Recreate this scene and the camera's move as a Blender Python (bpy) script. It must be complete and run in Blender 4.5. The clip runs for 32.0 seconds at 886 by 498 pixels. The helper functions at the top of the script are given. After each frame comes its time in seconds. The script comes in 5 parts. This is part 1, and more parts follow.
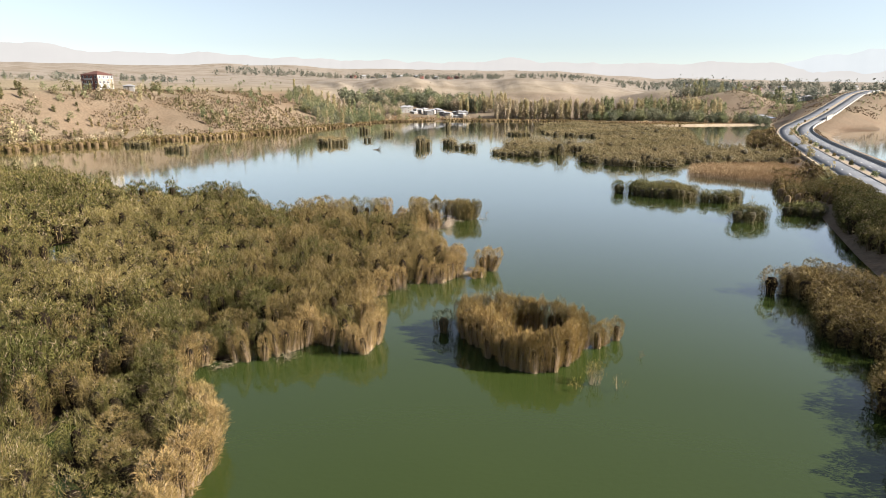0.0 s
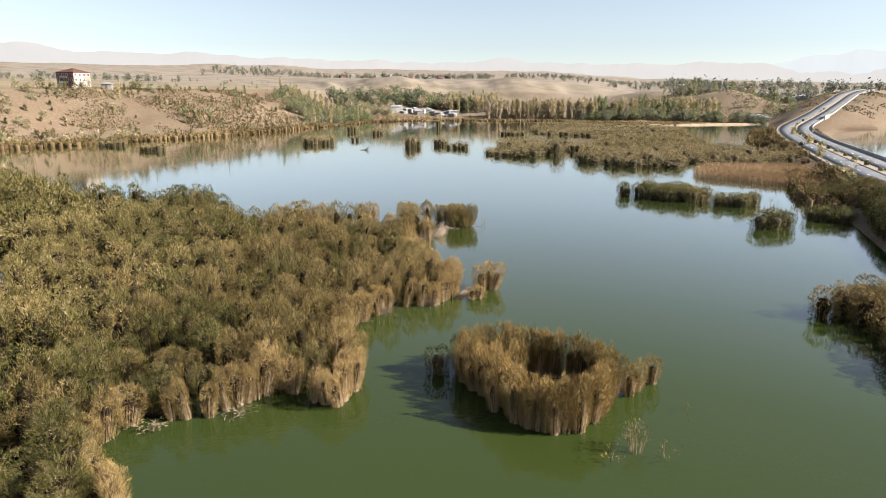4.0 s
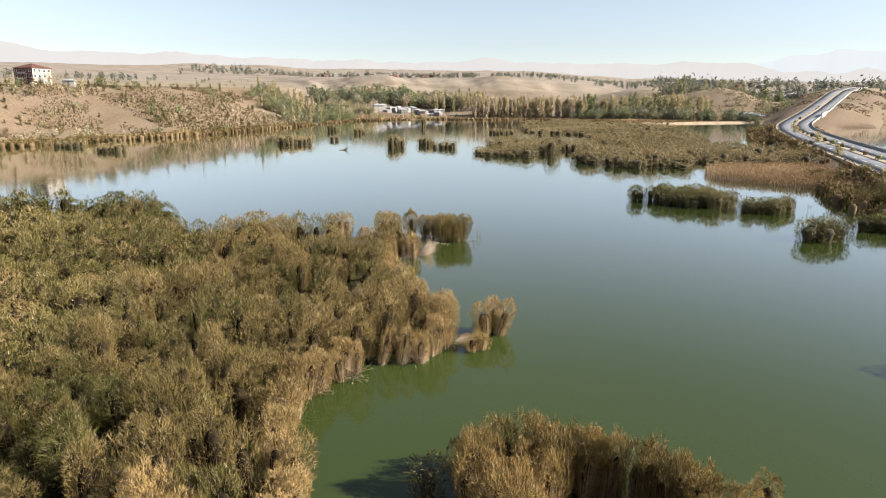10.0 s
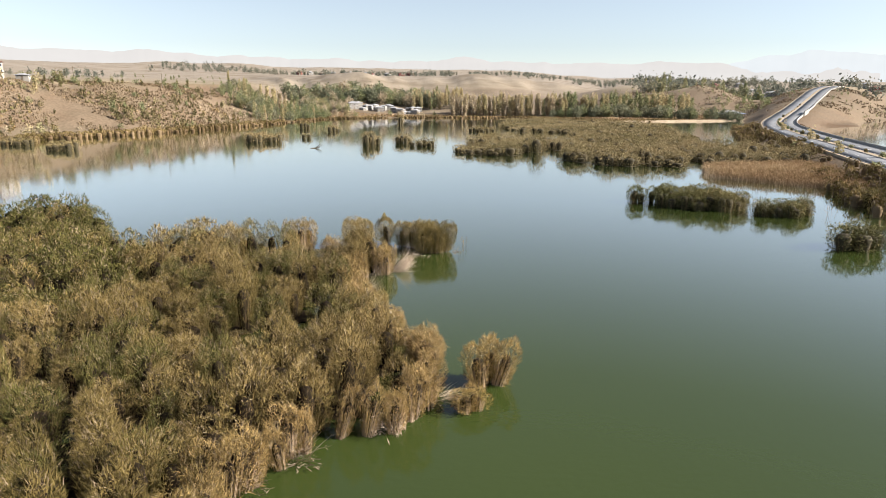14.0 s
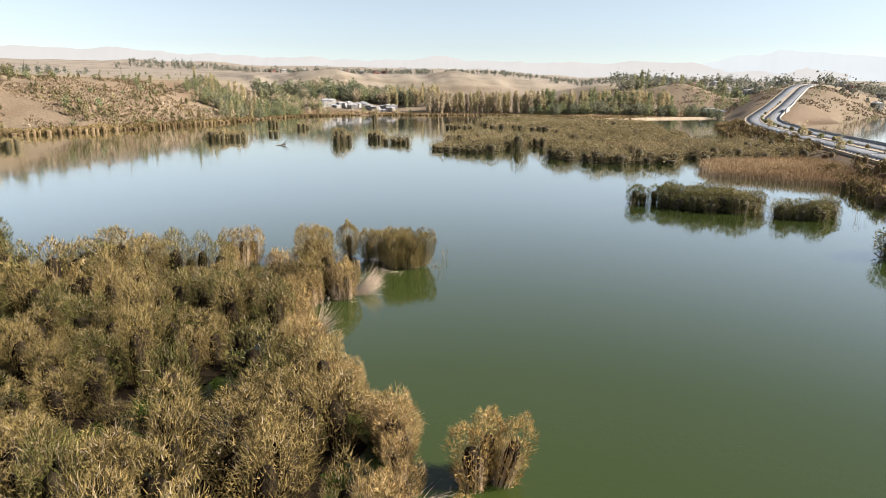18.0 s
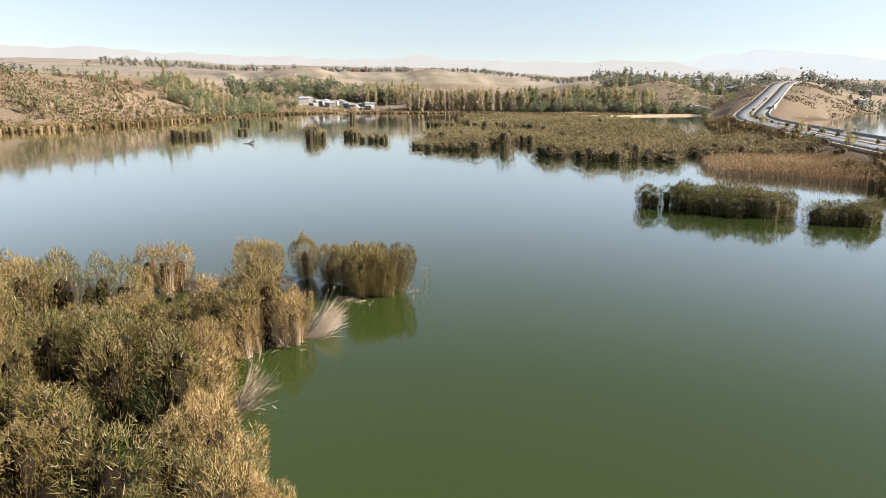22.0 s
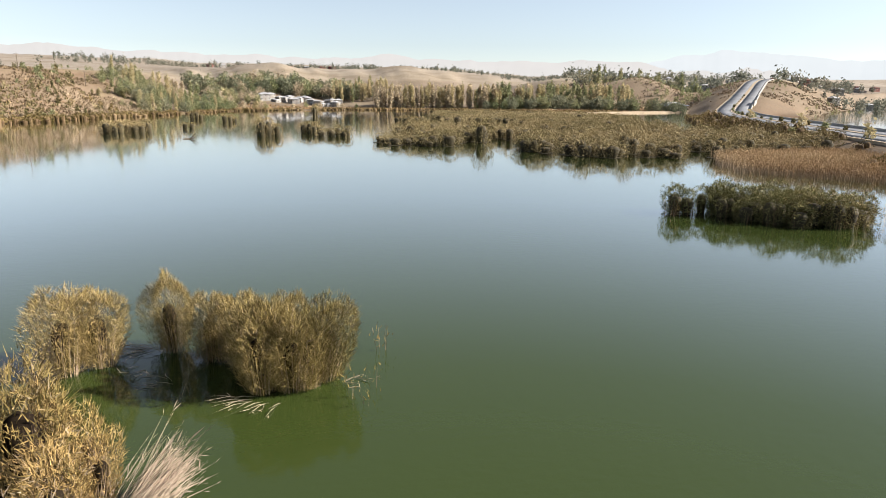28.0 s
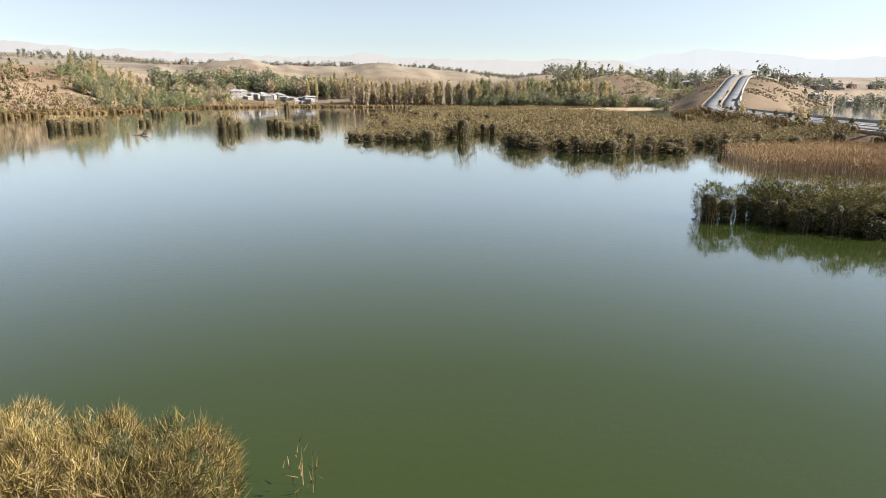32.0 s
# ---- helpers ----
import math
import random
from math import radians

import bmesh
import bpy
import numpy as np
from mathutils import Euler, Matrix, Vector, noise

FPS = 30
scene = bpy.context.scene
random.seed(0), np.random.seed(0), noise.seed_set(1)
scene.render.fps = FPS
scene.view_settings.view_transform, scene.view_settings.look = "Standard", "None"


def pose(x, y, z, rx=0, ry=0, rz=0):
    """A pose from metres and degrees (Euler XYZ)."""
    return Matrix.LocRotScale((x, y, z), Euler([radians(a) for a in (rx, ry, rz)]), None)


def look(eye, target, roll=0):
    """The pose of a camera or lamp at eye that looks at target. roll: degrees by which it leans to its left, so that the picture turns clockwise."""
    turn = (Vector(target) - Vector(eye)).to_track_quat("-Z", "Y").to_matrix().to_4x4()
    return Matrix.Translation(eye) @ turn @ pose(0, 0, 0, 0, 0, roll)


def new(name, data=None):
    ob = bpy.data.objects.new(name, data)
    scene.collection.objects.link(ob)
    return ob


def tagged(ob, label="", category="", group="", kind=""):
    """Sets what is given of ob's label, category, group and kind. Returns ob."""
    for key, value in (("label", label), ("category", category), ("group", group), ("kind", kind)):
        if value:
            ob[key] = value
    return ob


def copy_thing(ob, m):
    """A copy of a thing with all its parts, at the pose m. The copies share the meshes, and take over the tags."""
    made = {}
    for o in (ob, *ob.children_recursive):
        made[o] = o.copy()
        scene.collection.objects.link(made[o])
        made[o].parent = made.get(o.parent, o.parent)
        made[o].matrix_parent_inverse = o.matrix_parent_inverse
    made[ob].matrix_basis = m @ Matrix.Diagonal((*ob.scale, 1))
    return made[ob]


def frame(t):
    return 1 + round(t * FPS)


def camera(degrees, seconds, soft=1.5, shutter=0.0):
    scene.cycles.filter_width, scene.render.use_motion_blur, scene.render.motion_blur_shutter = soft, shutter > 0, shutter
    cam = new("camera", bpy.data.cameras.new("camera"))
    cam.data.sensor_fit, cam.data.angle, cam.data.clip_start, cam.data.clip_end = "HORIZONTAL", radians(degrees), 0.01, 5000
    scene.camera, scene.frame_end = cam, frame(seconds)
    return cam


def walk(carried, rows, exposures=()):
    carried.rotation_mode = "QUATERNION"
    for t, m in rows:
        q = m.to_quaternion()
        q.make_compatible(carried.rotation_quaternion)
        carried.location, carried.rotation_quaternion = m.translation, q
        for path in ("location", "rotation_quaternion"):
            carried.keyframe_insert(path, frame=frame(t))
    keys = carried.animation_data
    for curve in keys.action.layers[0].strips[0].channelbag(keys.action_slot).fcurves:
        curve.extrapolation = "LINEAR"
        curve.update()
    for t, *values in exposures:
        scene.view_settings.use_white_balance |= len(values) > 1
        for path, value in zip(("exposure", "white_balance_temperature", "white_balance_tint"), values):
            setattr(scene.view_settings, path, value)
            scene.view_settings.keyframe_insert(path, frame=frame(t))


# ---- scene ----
# camera: seconds, place, pitch from straight down, roll, heading
PATH = [
    (0, 0.00, 0.00, 24.30, 76.64, 0.20, -2.73),
    (1, 0.09, 3.30, 23.97, 76.66, 0.19, -2.94),
    (2, 0.18, 6.59, 23.65, 76.67, 0.19, -3.15),
    (3, 0.28, 9.85, 23.33, 76.69, 0.20, -3.36),
    (4, 0.38, 13.11, 23.02, 76.69, 0.20, -3.57),
    (5, 0.48, 16.41, 22.71, 76.69, 0.18, -3.77),
    (6, 0.61, 19.73, 22.41, 76.68, 0.16, -3.96),
    (7, 0.79, 23.08, 22.11, 76.69, 0.14, -4.05),
    (8, 0.98, 26.46, 21.81, 76.70, 0.13, -4.18),
    (9, 1.15, 29.84, 21.52, 76.70, 0.14, -4.48),
    (10, 1.34, 33.25, 21.21, 76.71, 0.14, -4.88),
    (11, 1.58, 36.73, 20.86, 76.69, 0.13, -5.31),
    (12, 1.85, 40.27, 20.47, 76.68, 0.12, -5.79),
    (13, 2.08, 43.91, 20.01, 76.68, 0.18, -6.31),
    (14, 2.36, 47.61, 19.52, 76.67, 0.25, -6.85),
    (15, 2.79, 51.32, 19.01, 76.68, 0.31, -7.41),
    (16, 3.27, 55.07, 18.50, 76.68, 0.35, -7.95),
    (17, 3.76, 58.83, 17.99, 76.65, 0.35, -8.45),
    (18, 4.28, 62.61, 17.49, 76.63, 0.33, -8.93),
    (19, 4.83, 66.38, 17.02, 76.63, 0.30, -9.37),
    (20, 5.40, 70.12, 16.56, 76.64, 0.27, -9.80),
    (21, 5.98, 73.79, 16.12, 76.62, 0.24, -10.20),
    (22, 6.58, 77.46, 15.69, 76.60, 0.23, -10.59),
    (23, 7.21, 81.18, 15.25, 76.59, 0.26, -10.99),
    (24, 7.89, 84.94, 14.80, 76.59, 0.31, -11.38),
    (25, 8.64, 88.76, 14.31, 76.60, 0.35, -11.78),
    (26, 9.43, 92.58, 13.80, 76.61, 0.39, -12.21),
    (27, 10.26, 96.29, 13.25, 76.61, 0.40, -12.70),
    (28, 11.13, 99.99, 12.70, 76.61, 0.39, -13.21),
    (29, 12.01, 103.74, 12.21, 76.60, 0.35, -13.68),
    (30, 12.90, 107.47, 11.74, 76.58, 0.31, -14.14),
    (31, 13.80, 111.07, 11.24, 76.56, 0.30, -14.59),
    (32, 14.70, 114.62, 10.73, 76.54, 0.28, -15.03),
]
cam = camera(68.37, 32.0, soft=0.8)
walk(cam, [(t, Matrix.Translation((x, y, z)) @ pose(0, 0, 0, 0, 0, h) @ pose(0, 0, 0, p) @ pose(0, 0, 0, 0, 0, r)) for t, x, y, z, p, r, h in PATH])

# ---- light ----
SUN_AZ, SUN_EL = 103.0, 29.0
sun_way = Vector((math.sin(radians(SUN_AZ)) * math.cos(radians(SUN_EL)), math.cos(radians(SUN_AZ)) * math.cos(radians(SUN_EL)), math.sin(radians(SUN_EL))))
sun = new("sun", bpy.data.lights.new("sun", "SUN"))
sun.data.energy, sun.data.angle, sun.data.color = 5.0, radians(0.6), (1.0, 0.925, 0.83)
sun.matrix_world = look(sun_way * 100, (0, 0, 0))
world = bpy.data.worlds.new("world")
scene.world = world
world.use_nodes = True
wn, wl = world.node_tree.nodes, world.node_tree.links
sky = wn.new("ShaderNodeTexSky")
sky.sky_type, sky.sun_disc = "NISHITA", False
sky.sun_elevation, sky.sun_rotation = radians(SUN_EL), radians(SUN_AZ)
sky.altitude, sky.air_density, sky.dust_density, sky.ozone_density = 1800, 1.25, 0.6, 2.3
haze = wn.new("ShaderNodeHueSaturation")
haze.inputs["Saturation"].default_value, haze.inputs["Value"].default_value = 0.55, 0.97
wl.new(sky.outputs[0], haze.inputs["Color"])
dusty = wn.new("ShaderNodeMix")
dusty.data_type, dusty.blend_type = "RGBA", "MULTIPLY"
dusty.inputs[0].default_value, dusty.inputs[7].default_value = 1.0, (0.955, 0.975, 1.015, 1)
wl.new(haze.outputs[0], dusty.inputs[6])
wl.new(dusty.outputs[2], wn["Background"].inputs["Color"])
wn["Background"].inputs["Strength"].default_value = 0.05
scene.view_settings.exposure = 1.7


# ---- materials ----
def material(name, rough=0.8, spec=0.3):
    m = bpy.data.materials.new(name)
    m.use_nodes = True
    b = m.node_tree.nodes["Principled BSDF"]
    b.inputs["Roughness"].default_value = rough
    b.inputs["Specular IOR Level"].default_value = spec
    return m, m.node_tree.nodes, m.node_tree.links, b


def noise_of(n, l, scale, detail=3.0, coord=None):
    t = n.new("ShaderNodeTexNoise")
    t.inputs["Scale"].default_value, t.inputs["Detail"].default_value = scale, detail
    if coord is None:
        coord = n.new("ShaderNodeNewGeometry").outputs["Position"]
    l.new(coord, t.inputs["Vector"])
    return t.outputs["Fac"]


def ramp_of(n, l, fac, stops):
    r = n.new("ShaderNodeValToRGB")
    while len(r.color_ramp.elements) < len(stops):
        r.color_ramp.elements.new(0.5)
    for e, (p, c) in zip(r.color_ramp.elements, stops):
        e.position, e.color = p, (*c, 1)
    l.new(fac, r.inputs["Fac"])
    return r.outputs["Color"]


def mix_of(n, l, fac, a, b, mode="MIX"):
    m = n.new("ShaderNodeMix")
    m.data_type, m.blend_type = "RGBA", mode
    for v, s in ((fac, m.inputs[0]), (a, m.inputs[6]), (b, m.inputs[7])):
        if isinstance(v, (int, float)):
            s.default_value = v
        elif isinstance(v, tuple):
            s.default_value = (*v, 1)
        else:
            l.new(v, s)
    return m.outputs[2]


def bump_of(n, l, b, height, strength, distance):
    u = n.new("ShaderNodeBump")
    u.inputs["Strength"].default_value, u.inputs["Distance"].default_value = strength, distance
    l.new(height, u.inputs["Height"])
    l.new(u.outputs["Normal"], b.inputs["Normal"])


def speckled(name, c1, c2, coarse, fine, rough=0.85, bump=0.3, depth=0.02, spec=0.25):
    """A plain surface in two tones, stained at a coarse scale and grained at a fine one."""
    m, n, l, b = material(name, rough, spec)
    f1 = noise_of(n, l, coarse, 4)
    f2 = noise_of(n, l, fine, 5)
    c = ramp_of(n, l, f1, [(0.35, c1), (0.65, c2)])
    c = mix_of(n, l, 0.5, c, ramp_of(n, l, f2, [(0.3, (0.35, 0.35, 0.35)), (0.7, (0.65, 0.65, 0.65))]), "OVERLAY")
    l.new(c, b.inputs["Base Color"])
    bump_of(n, l, b, f2, bump, depth)
    return m


def foliage(name, dark, light, dry, dryness, region=0.03, glow=0.2):
    """Leaves: each leaf a tone of its own between dark, light and dry; clump and region shift the share of dry ones."""
    m, n, l, b = material(name, 0.85, 0.1)
    g = n.new("ShaderNodeNewGeometry")
    own = g.outputs["Random Per Island"]
    clump = noise_of(n, l, 0.45, 2)
    wide = noise_of(n, l, region, 3)
    green = ramp_of(n, l, clump, [(0.38, dark), (0.62, light)])
    s = n.new("ShaderNodeMath")
    s.operation = "MULTIPLY_ADD"
    l.new(wide, s.inputs[0])
    s.inputs[1].default_value, s.inputs[2].default_value = 2.4, dryness - 1.7
    a = n.new("ShaderNodeMath")
    a.operation = "ADD"
    h = n.new("ShaderNodeMath")
    h.operation = "MULTIPLY_ADD"
    h.inputs[1].default_value, h.inputs[2].default_value = 0.6, 0.2
    l.new(own, h.inputs[0])
    l.new(h.outputs[0], a.inputs[0])
    l.new(s.outputs[0], a.inputs[1])
    a.use_clamp = True
    c = mix_of(n, l, ramp_of(n, l, a.outputs[0], [(0.24, (0, 0, 0)), (0.8, (1, 1, 1))]), green, dry)
    l.new(c, b.inputs["Base Color"])
    t = n.new("ShaderNodeBsdfTranslucent")
    l.new(c, t.inputs["Color"])
    x = n.new("ShaderNodeMixShader")
    x.inputs[0].default_value = glow
    l.new(b.outputs[0], x.inputs[1])
    l.new(t.outputs[0], x.inputs[2])
    l.new(x.outputs[0], n["Material Output"].inputs["Surface"])
    return m


REED_LEAF = foliage("reed_leaf", (0.040, 0.042, 0.011), (0.090, 0.082, 0.023), (0.198, 0.153, 0.057), 0.3, glow=0.04)
REED_GREEN = foliage("reed_leaf_green", (0.067, 0.071, 0.025), (0.153, 0.142, 0.054), (0.304, 0.227, 0.112), 0.26, glow=0.06)
REED_GOLD = foliage("reed_leaf_gold", (0.102, 0.075, 0.020), (0.199, 0.137, 0.044), (0.380, 0.249, 0.096), 0.42, glow=0.04)
REED_TAN = foliage("reed_leaf_tan", (0.071, 0.056, 0.017), (0.146, 0.108, 0.038), (0.231, 0.164, 0.065), 0.42, glow=0.04)
REED_MARSH = foliage("reed_leaf_marsh", (0.124, 0.102, 0.047), (0.204, 0.164, 0.079), (0.284, 0.220, 0.117), 0.5, glow=0.06)
REED_EDGE = foliage("reed_leaf_edge", (0.102, 0.074, 0.025), (0.211, 0.148, 0.055), (0.393, 0.264, 0.114), 0.44, glow=0.06)
REED_NEAR = foliage("reed_leaf_near", (0.082, 0.070, 0.022), (0.163, 0.127, 0.041), (0.346, 0.251, 0.106), 0.4, glow=0.04)
REED_RUST = foliage("reed_leaf_rust", (0.179, 0.110, 0.056), (0.268, 0.173, 0.089), (0.369, 0.263, 0.148), 0.5, glow=0.06)
REED_STEM = foliage("reed_stem", (0.245, 0.169, 0.108), (0.346, 0.252, 0.169), (0.446, 0.338, 0.245), 0.45, glow=0.05)
REED_PLUME = foliage("reed_plume", (0.144, 0.108, 0.068), (0.223, 0.169, 0.108), (0.302, 0.238, 0.158), 0.4, glow=0.04)
# Stems again, coloured darker for the shade deep inside the clumps.
REED_STEM_SHADED = foliage("reed_stem_shaded", (0.072, 0.047, 0.025), (0.115, 0.076, 0.043), (0.173, 0.122, 0.072), 0.4, glow=0.0)
REED_STRAW = foliage("reed_straw", (0.259, 0.192, 0.140), (0.321, 0.249, 0.186), (0.373, 0.301, 0.233), 0.5, glow=0.05)
MARSH_MAT = speckled("brown_reed_mat", (0.031, 0.025, 0.013), (0.061, 0.049, 0.026), 0.3, 5)
# Near black, for shade painted into clump cores and onto the bed's floor.
REED_SHADE = speckled("reed_shade", (0.011, 0.008, 0.006), (0.025, 0.019, 0.012), 0.5, 6, rough=1.0, spec=0.0)
SCRUB_BROWN = foliage("scrub_brown", (0.12, 0.086, 0.052), (0.165, 0.122, 0.078), (0.21, 0.16, 0.105), 0.4, 0.02, 0.05)
# Tree leaves coloured paler than their own green, to carry the distance haze.
LEAF_DARK = foliage("leaf_dark", (0.115, 0.127, 0.082), (0.194, 0.194, 0.127), (0.271, 0.236, 0.155), 0.25, 0.01, 0.35)
LEAF_GREEN = foliage("leaf_green", (0.125, 0.148, 0.074), (0.218, 0.228, 0.118), (0.330, 0.291, 0.166), 0.35, 0.01, 0.35)
DRY_SCRUB = foliage("dry_scrub", (0.121, 0.081, 0.051), (0.173, 0.124, 0.079), (0.219, 0.170, 0.114), 0.45, 0.02, 0.05)
SHRUB_DARK = foliage("shrub_leaf", (0.076, 0.070, 0.033), (0.150, 0.132, 0.060), (0.271, 0.189, 0.091), 0.25, 0.02)
# Distant haze painted into leaf colours: greyer here, paler in yellow and tan.
LEAF_HAZE = foliage("leaf_hazy", (0.108, 0.119, 0.097), (0.158, 0.162, 0.130), (0.216, 0.202, 0.155), 0.35, 0.01, 0.35)
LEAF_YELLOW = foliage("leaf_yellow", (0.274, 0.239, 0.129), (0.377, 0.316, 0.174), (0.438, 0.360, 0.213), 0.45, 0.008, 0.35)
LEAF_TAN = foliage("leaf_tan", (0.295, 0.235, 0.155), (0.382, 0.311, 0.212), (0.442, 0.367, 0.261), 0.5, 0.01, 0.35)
BARK = speckled("bark", (0.079, 0.061, 0.043), (0.144, 0.115, 0.086), 0.6, 8, bump=0.6)
ASPHALT = speckled("asphalt", (0.073, 0.078, 0.088), (0.112, 0.116, 0.127), 0.08, 6, rough=0.75)
CONCRETE = speckled("pale_concrete", (0.216, 0.205, 0.187), (0.288, 0.274, 0.256), 0.3, 5)
KERB = speckled("kerb_stone", (0.216, 0.191, 0.169), (0.288, 0.256, 0.227), 0.4, 6)
PAINT = speckled("road_paint", (0.7, 0.7, 0.68), (0.82, 0.82, 0.8), 1, 10)
SOIL = speckled("dry_soil", (0.216, 0.166, 0.108), (0.317, 0.252, 0.173), 0.25, 3)
PLASTER = speckled("plaster", (0.190, 0.174, 0.157), (0.271, 0.254, 0.234), 0.2, 4)
BRICKRED = speckled("red_brick_wall", (0.144, 0.054, 0.043), (0.202, 0.083, 0.065), 0.3, 4)
ROOFRED = speckled("red_roof_tile", (0.082, 0.037, 0.028), (0.112, 0.052, 0.039), 0.4, 5)
ROOFGREY = speckled("grey_sheet_roof", (0.216, 0.216, 0.223), (0.331, 0.331, 0.338), 0.2, 4, rough=0.5)
ROOFBLUE = speckled("blue_sheet_roof", (0.158, 0.187, 0.259), (0.216, 0.252, 0.324), 0.2, 4, rough=0.5)
TIMBER = speckled("weathered_timber", (0.086, 0.068, 0.050), (0.158, 0.130, 0.101), 1.0, 9, bump=0.5)
LINE = speckled("worn_road_paint", (0.2, 0.2, 0.2), (0.34, 0.34, 0.33), 0.6, 8)
STEEL = speckled("galvanised_steel", (0.324, 0.331, 0.338), (0.432, 0.439, 0.446), 0.5, 6, rough=0.45)
WINDOW, _n, _l, _b = material("window_glass", 0.1, 0.5)
_b.inputs["Base Color"].default_value = (0.03, 0.035, 0.045, 1)


def water_material():
    m, n, l, b = material("green_lake_water", 0.06, 0.5)
    b.inputs["IOR"].default_value = 1.33
    b.inputs["Coat IOR"].default_value, b.inputs["Coat Roughness"].default_value = 1.5, 0.06
    graze = n.new("ShaderNodeLayerWeight")
    sheen = n.new("ShaderNodeMapRange")
    sheen.inputs["From Min"].default_value, sheen.inputs["From Max"].default_value = 0.6, 0.84
    l.new(graze.outputs["Facing"], sheen.inputs["Value"])
    l.new(sheen.outputs["Result"], b.inputs["Coat Weight"])
    silt = noise_of(n, l, 0.018, 4)
    c = ramp_of(n, l, silt, [(0.3, (0.0240, 0.0355, 0.0085)), (0.7, (0.0290, 0.0415, 0.0100))])
    l.new(c, b.inputs["Base Color"])
    p = n.new("ShaderNodeNewGeometry").outputs["Position"]
    k = n.new("ShaderNodeMapping")
    k.inputs["Scale"].default_value = (1.0, 1.6, 1.0)
    l.new(p, k.inputs["Vector"])
    h = noise_of(n, l, 1.6, 3, k.outputs[0])
    w = noise_of(n, l, 0.25, 2, k.outputs[0])
    bump_of(n, l, b, mix_of(n, l, 0.35, h, w), 0.22, 0.06)
    return m


WATER = water_material()


def ground_material():
    m, n, l, b = material("dry_grass_ground", 0.95, 0.1)
    wide = noise_of(n, l, 0.008, 4)
    mid = noise_of(n, l, 0.05, 5)
    fine = noise_of(n, l, 0.9, 6)
    c = ramp_of(n, l, wide, [(0.3, (0.112, 0.076, 0.048)), (0.5, (0.142, 0.108, 0.071)), (0.7, (0.171, 0.138, 0.094))])
    v = n.new("ShaderNodeTexVoronoi")
    v.inputs["Scale"].default_value = 0.009
    k = n.new("ShaderNodeMapping")
    k.inputs["Scale"].default_value, k.inputs["Rotation"].default_value = (0.5, 1.6, 0.2), (0, 0, 0.25)
    l.new(n.new("ShaderNodeNewGeometry").outputs["Position"], k.inputs["Vector"])
    l.new(k.outputs[0], v.inputs["Vector"])
    c = mix_of(n, l, 0.4, c, ramp_of(n, l, v.outputs["Color"], [(0.2, (0.26, 0.26, 0.26)), (0.8, (0.7, 0.7, 0.7))]), "OVERLAY")
    c = mix_of(n, l, ramp_of(n, l, mid, [(0.45, (0, 0, 0)), (0.7, (0.7, 0.7, 0.7))]), c, (0.098, 0.056, 0.030))
    x = n.new("ShaderNodeSeparateXYZ")
    l.new(n.new("ShaderNodeNewGeometry").outputs["True Normal"], x.inputs[0])
    c = mix_of(n, l, ramp_of(n, l, x.outputs["Z"], [(0.93, (0.55, 0.55, 0.55)), (0.985, (0, 0, 0))]), c, (0.159, 0.116, 0.081))
    q = n.new("ShaderNodeSeparateXYZ")
    l.new(n.new("ShaderNodeNewGeometry").outputs["Position"], q.inputs[0])
    plain = n.new("ShaderNodeMapRange")
    plain.inputs["From Min"].default_value, plain.inputs["From Max"].default_value, plain.inputs["To Max"].default_value = 23.5, 28, 0.75
    l.new(q.outputs["Z"], plain.inputs["Value"])
    c = mix_of(n, l, plain.outputs["Result"], c, (0.246, 0.199, 0.130))
    # Haze of distance mixed into the soil colour: paler and pinker past y 600.
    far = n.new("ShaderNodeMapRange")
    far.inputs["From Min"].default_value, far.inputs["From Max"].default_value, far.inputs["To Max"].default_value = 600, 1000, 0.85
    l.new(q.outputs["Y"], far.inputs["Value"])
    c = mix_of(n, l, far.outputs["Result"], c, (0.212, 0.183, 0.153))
    c = mix_of(n, l, ramp_of(n, l, noise_of(n, l, 0.028, 6), [(0.45, (0, 0, 0)), (0.65, (0.6, 0.6, 0.6))]), c, (0.118, 0.090, 0.062))
    c = mix_of(n, l, 0.5, c, ramp_of(n, l, fine, [(0.3, (0.3, 0.3, 0.3)), (0.7, (0.7, 0.7, 0.7))]), "OVERLAY")
    l.new(c, b.inputs["Base Color"])
    bump_of(n, l, b, fine, 0.6, 0.3)
    return m


GROUND = ground_material()

# ---- mesh tools ----
rng = np.random.default_rng(7)


def mesh_of(name, V, F, mats, mi=None):
    """A mesh of triangles or of quads from arrays of vertices, faces and material numbers."""
    V, F = np.asarray(V, np.float32), np.asarray(F, np.int32)
    k = F.shape[1]
    me = bpy.data.meshes.new(name)
    me.vertices.add(len(V))
    me.vertices.foreach_set("co", V.ravel())
    me.loops.add(F.size)
    me.loops.foreach_set("vertex_index", F.ravel())
    me.polygons.add(len(F))
    me.polygons.foreach_set("loop_start", np.arange(0, F.size, k, dtype=np.int32))
    for m in mats:
        me.materials.append(m)
    if mi is not None:
        me.polygons.foreach_set("material_index", np.asarray(mi, np.int32))
    me.update(calc_edges=True)
    return me


def part(name, data, material=None, parent=None, label=""):
    """Links a bmesh or a mesh as one object under a thing or a part."""
    if isinstance(data, bmesh.types.BMesh):
        me = bpy.data.meshes.new(name)
        data.to_mesh(me)
        data.free()
        data = me
    if material is not None and not data.materials:
        data.materials.append(material)
    ob = new(name, data)
    if parent is not None:
        ob.parent = parent
    if label:
        tagged(ob, label)
    return ob


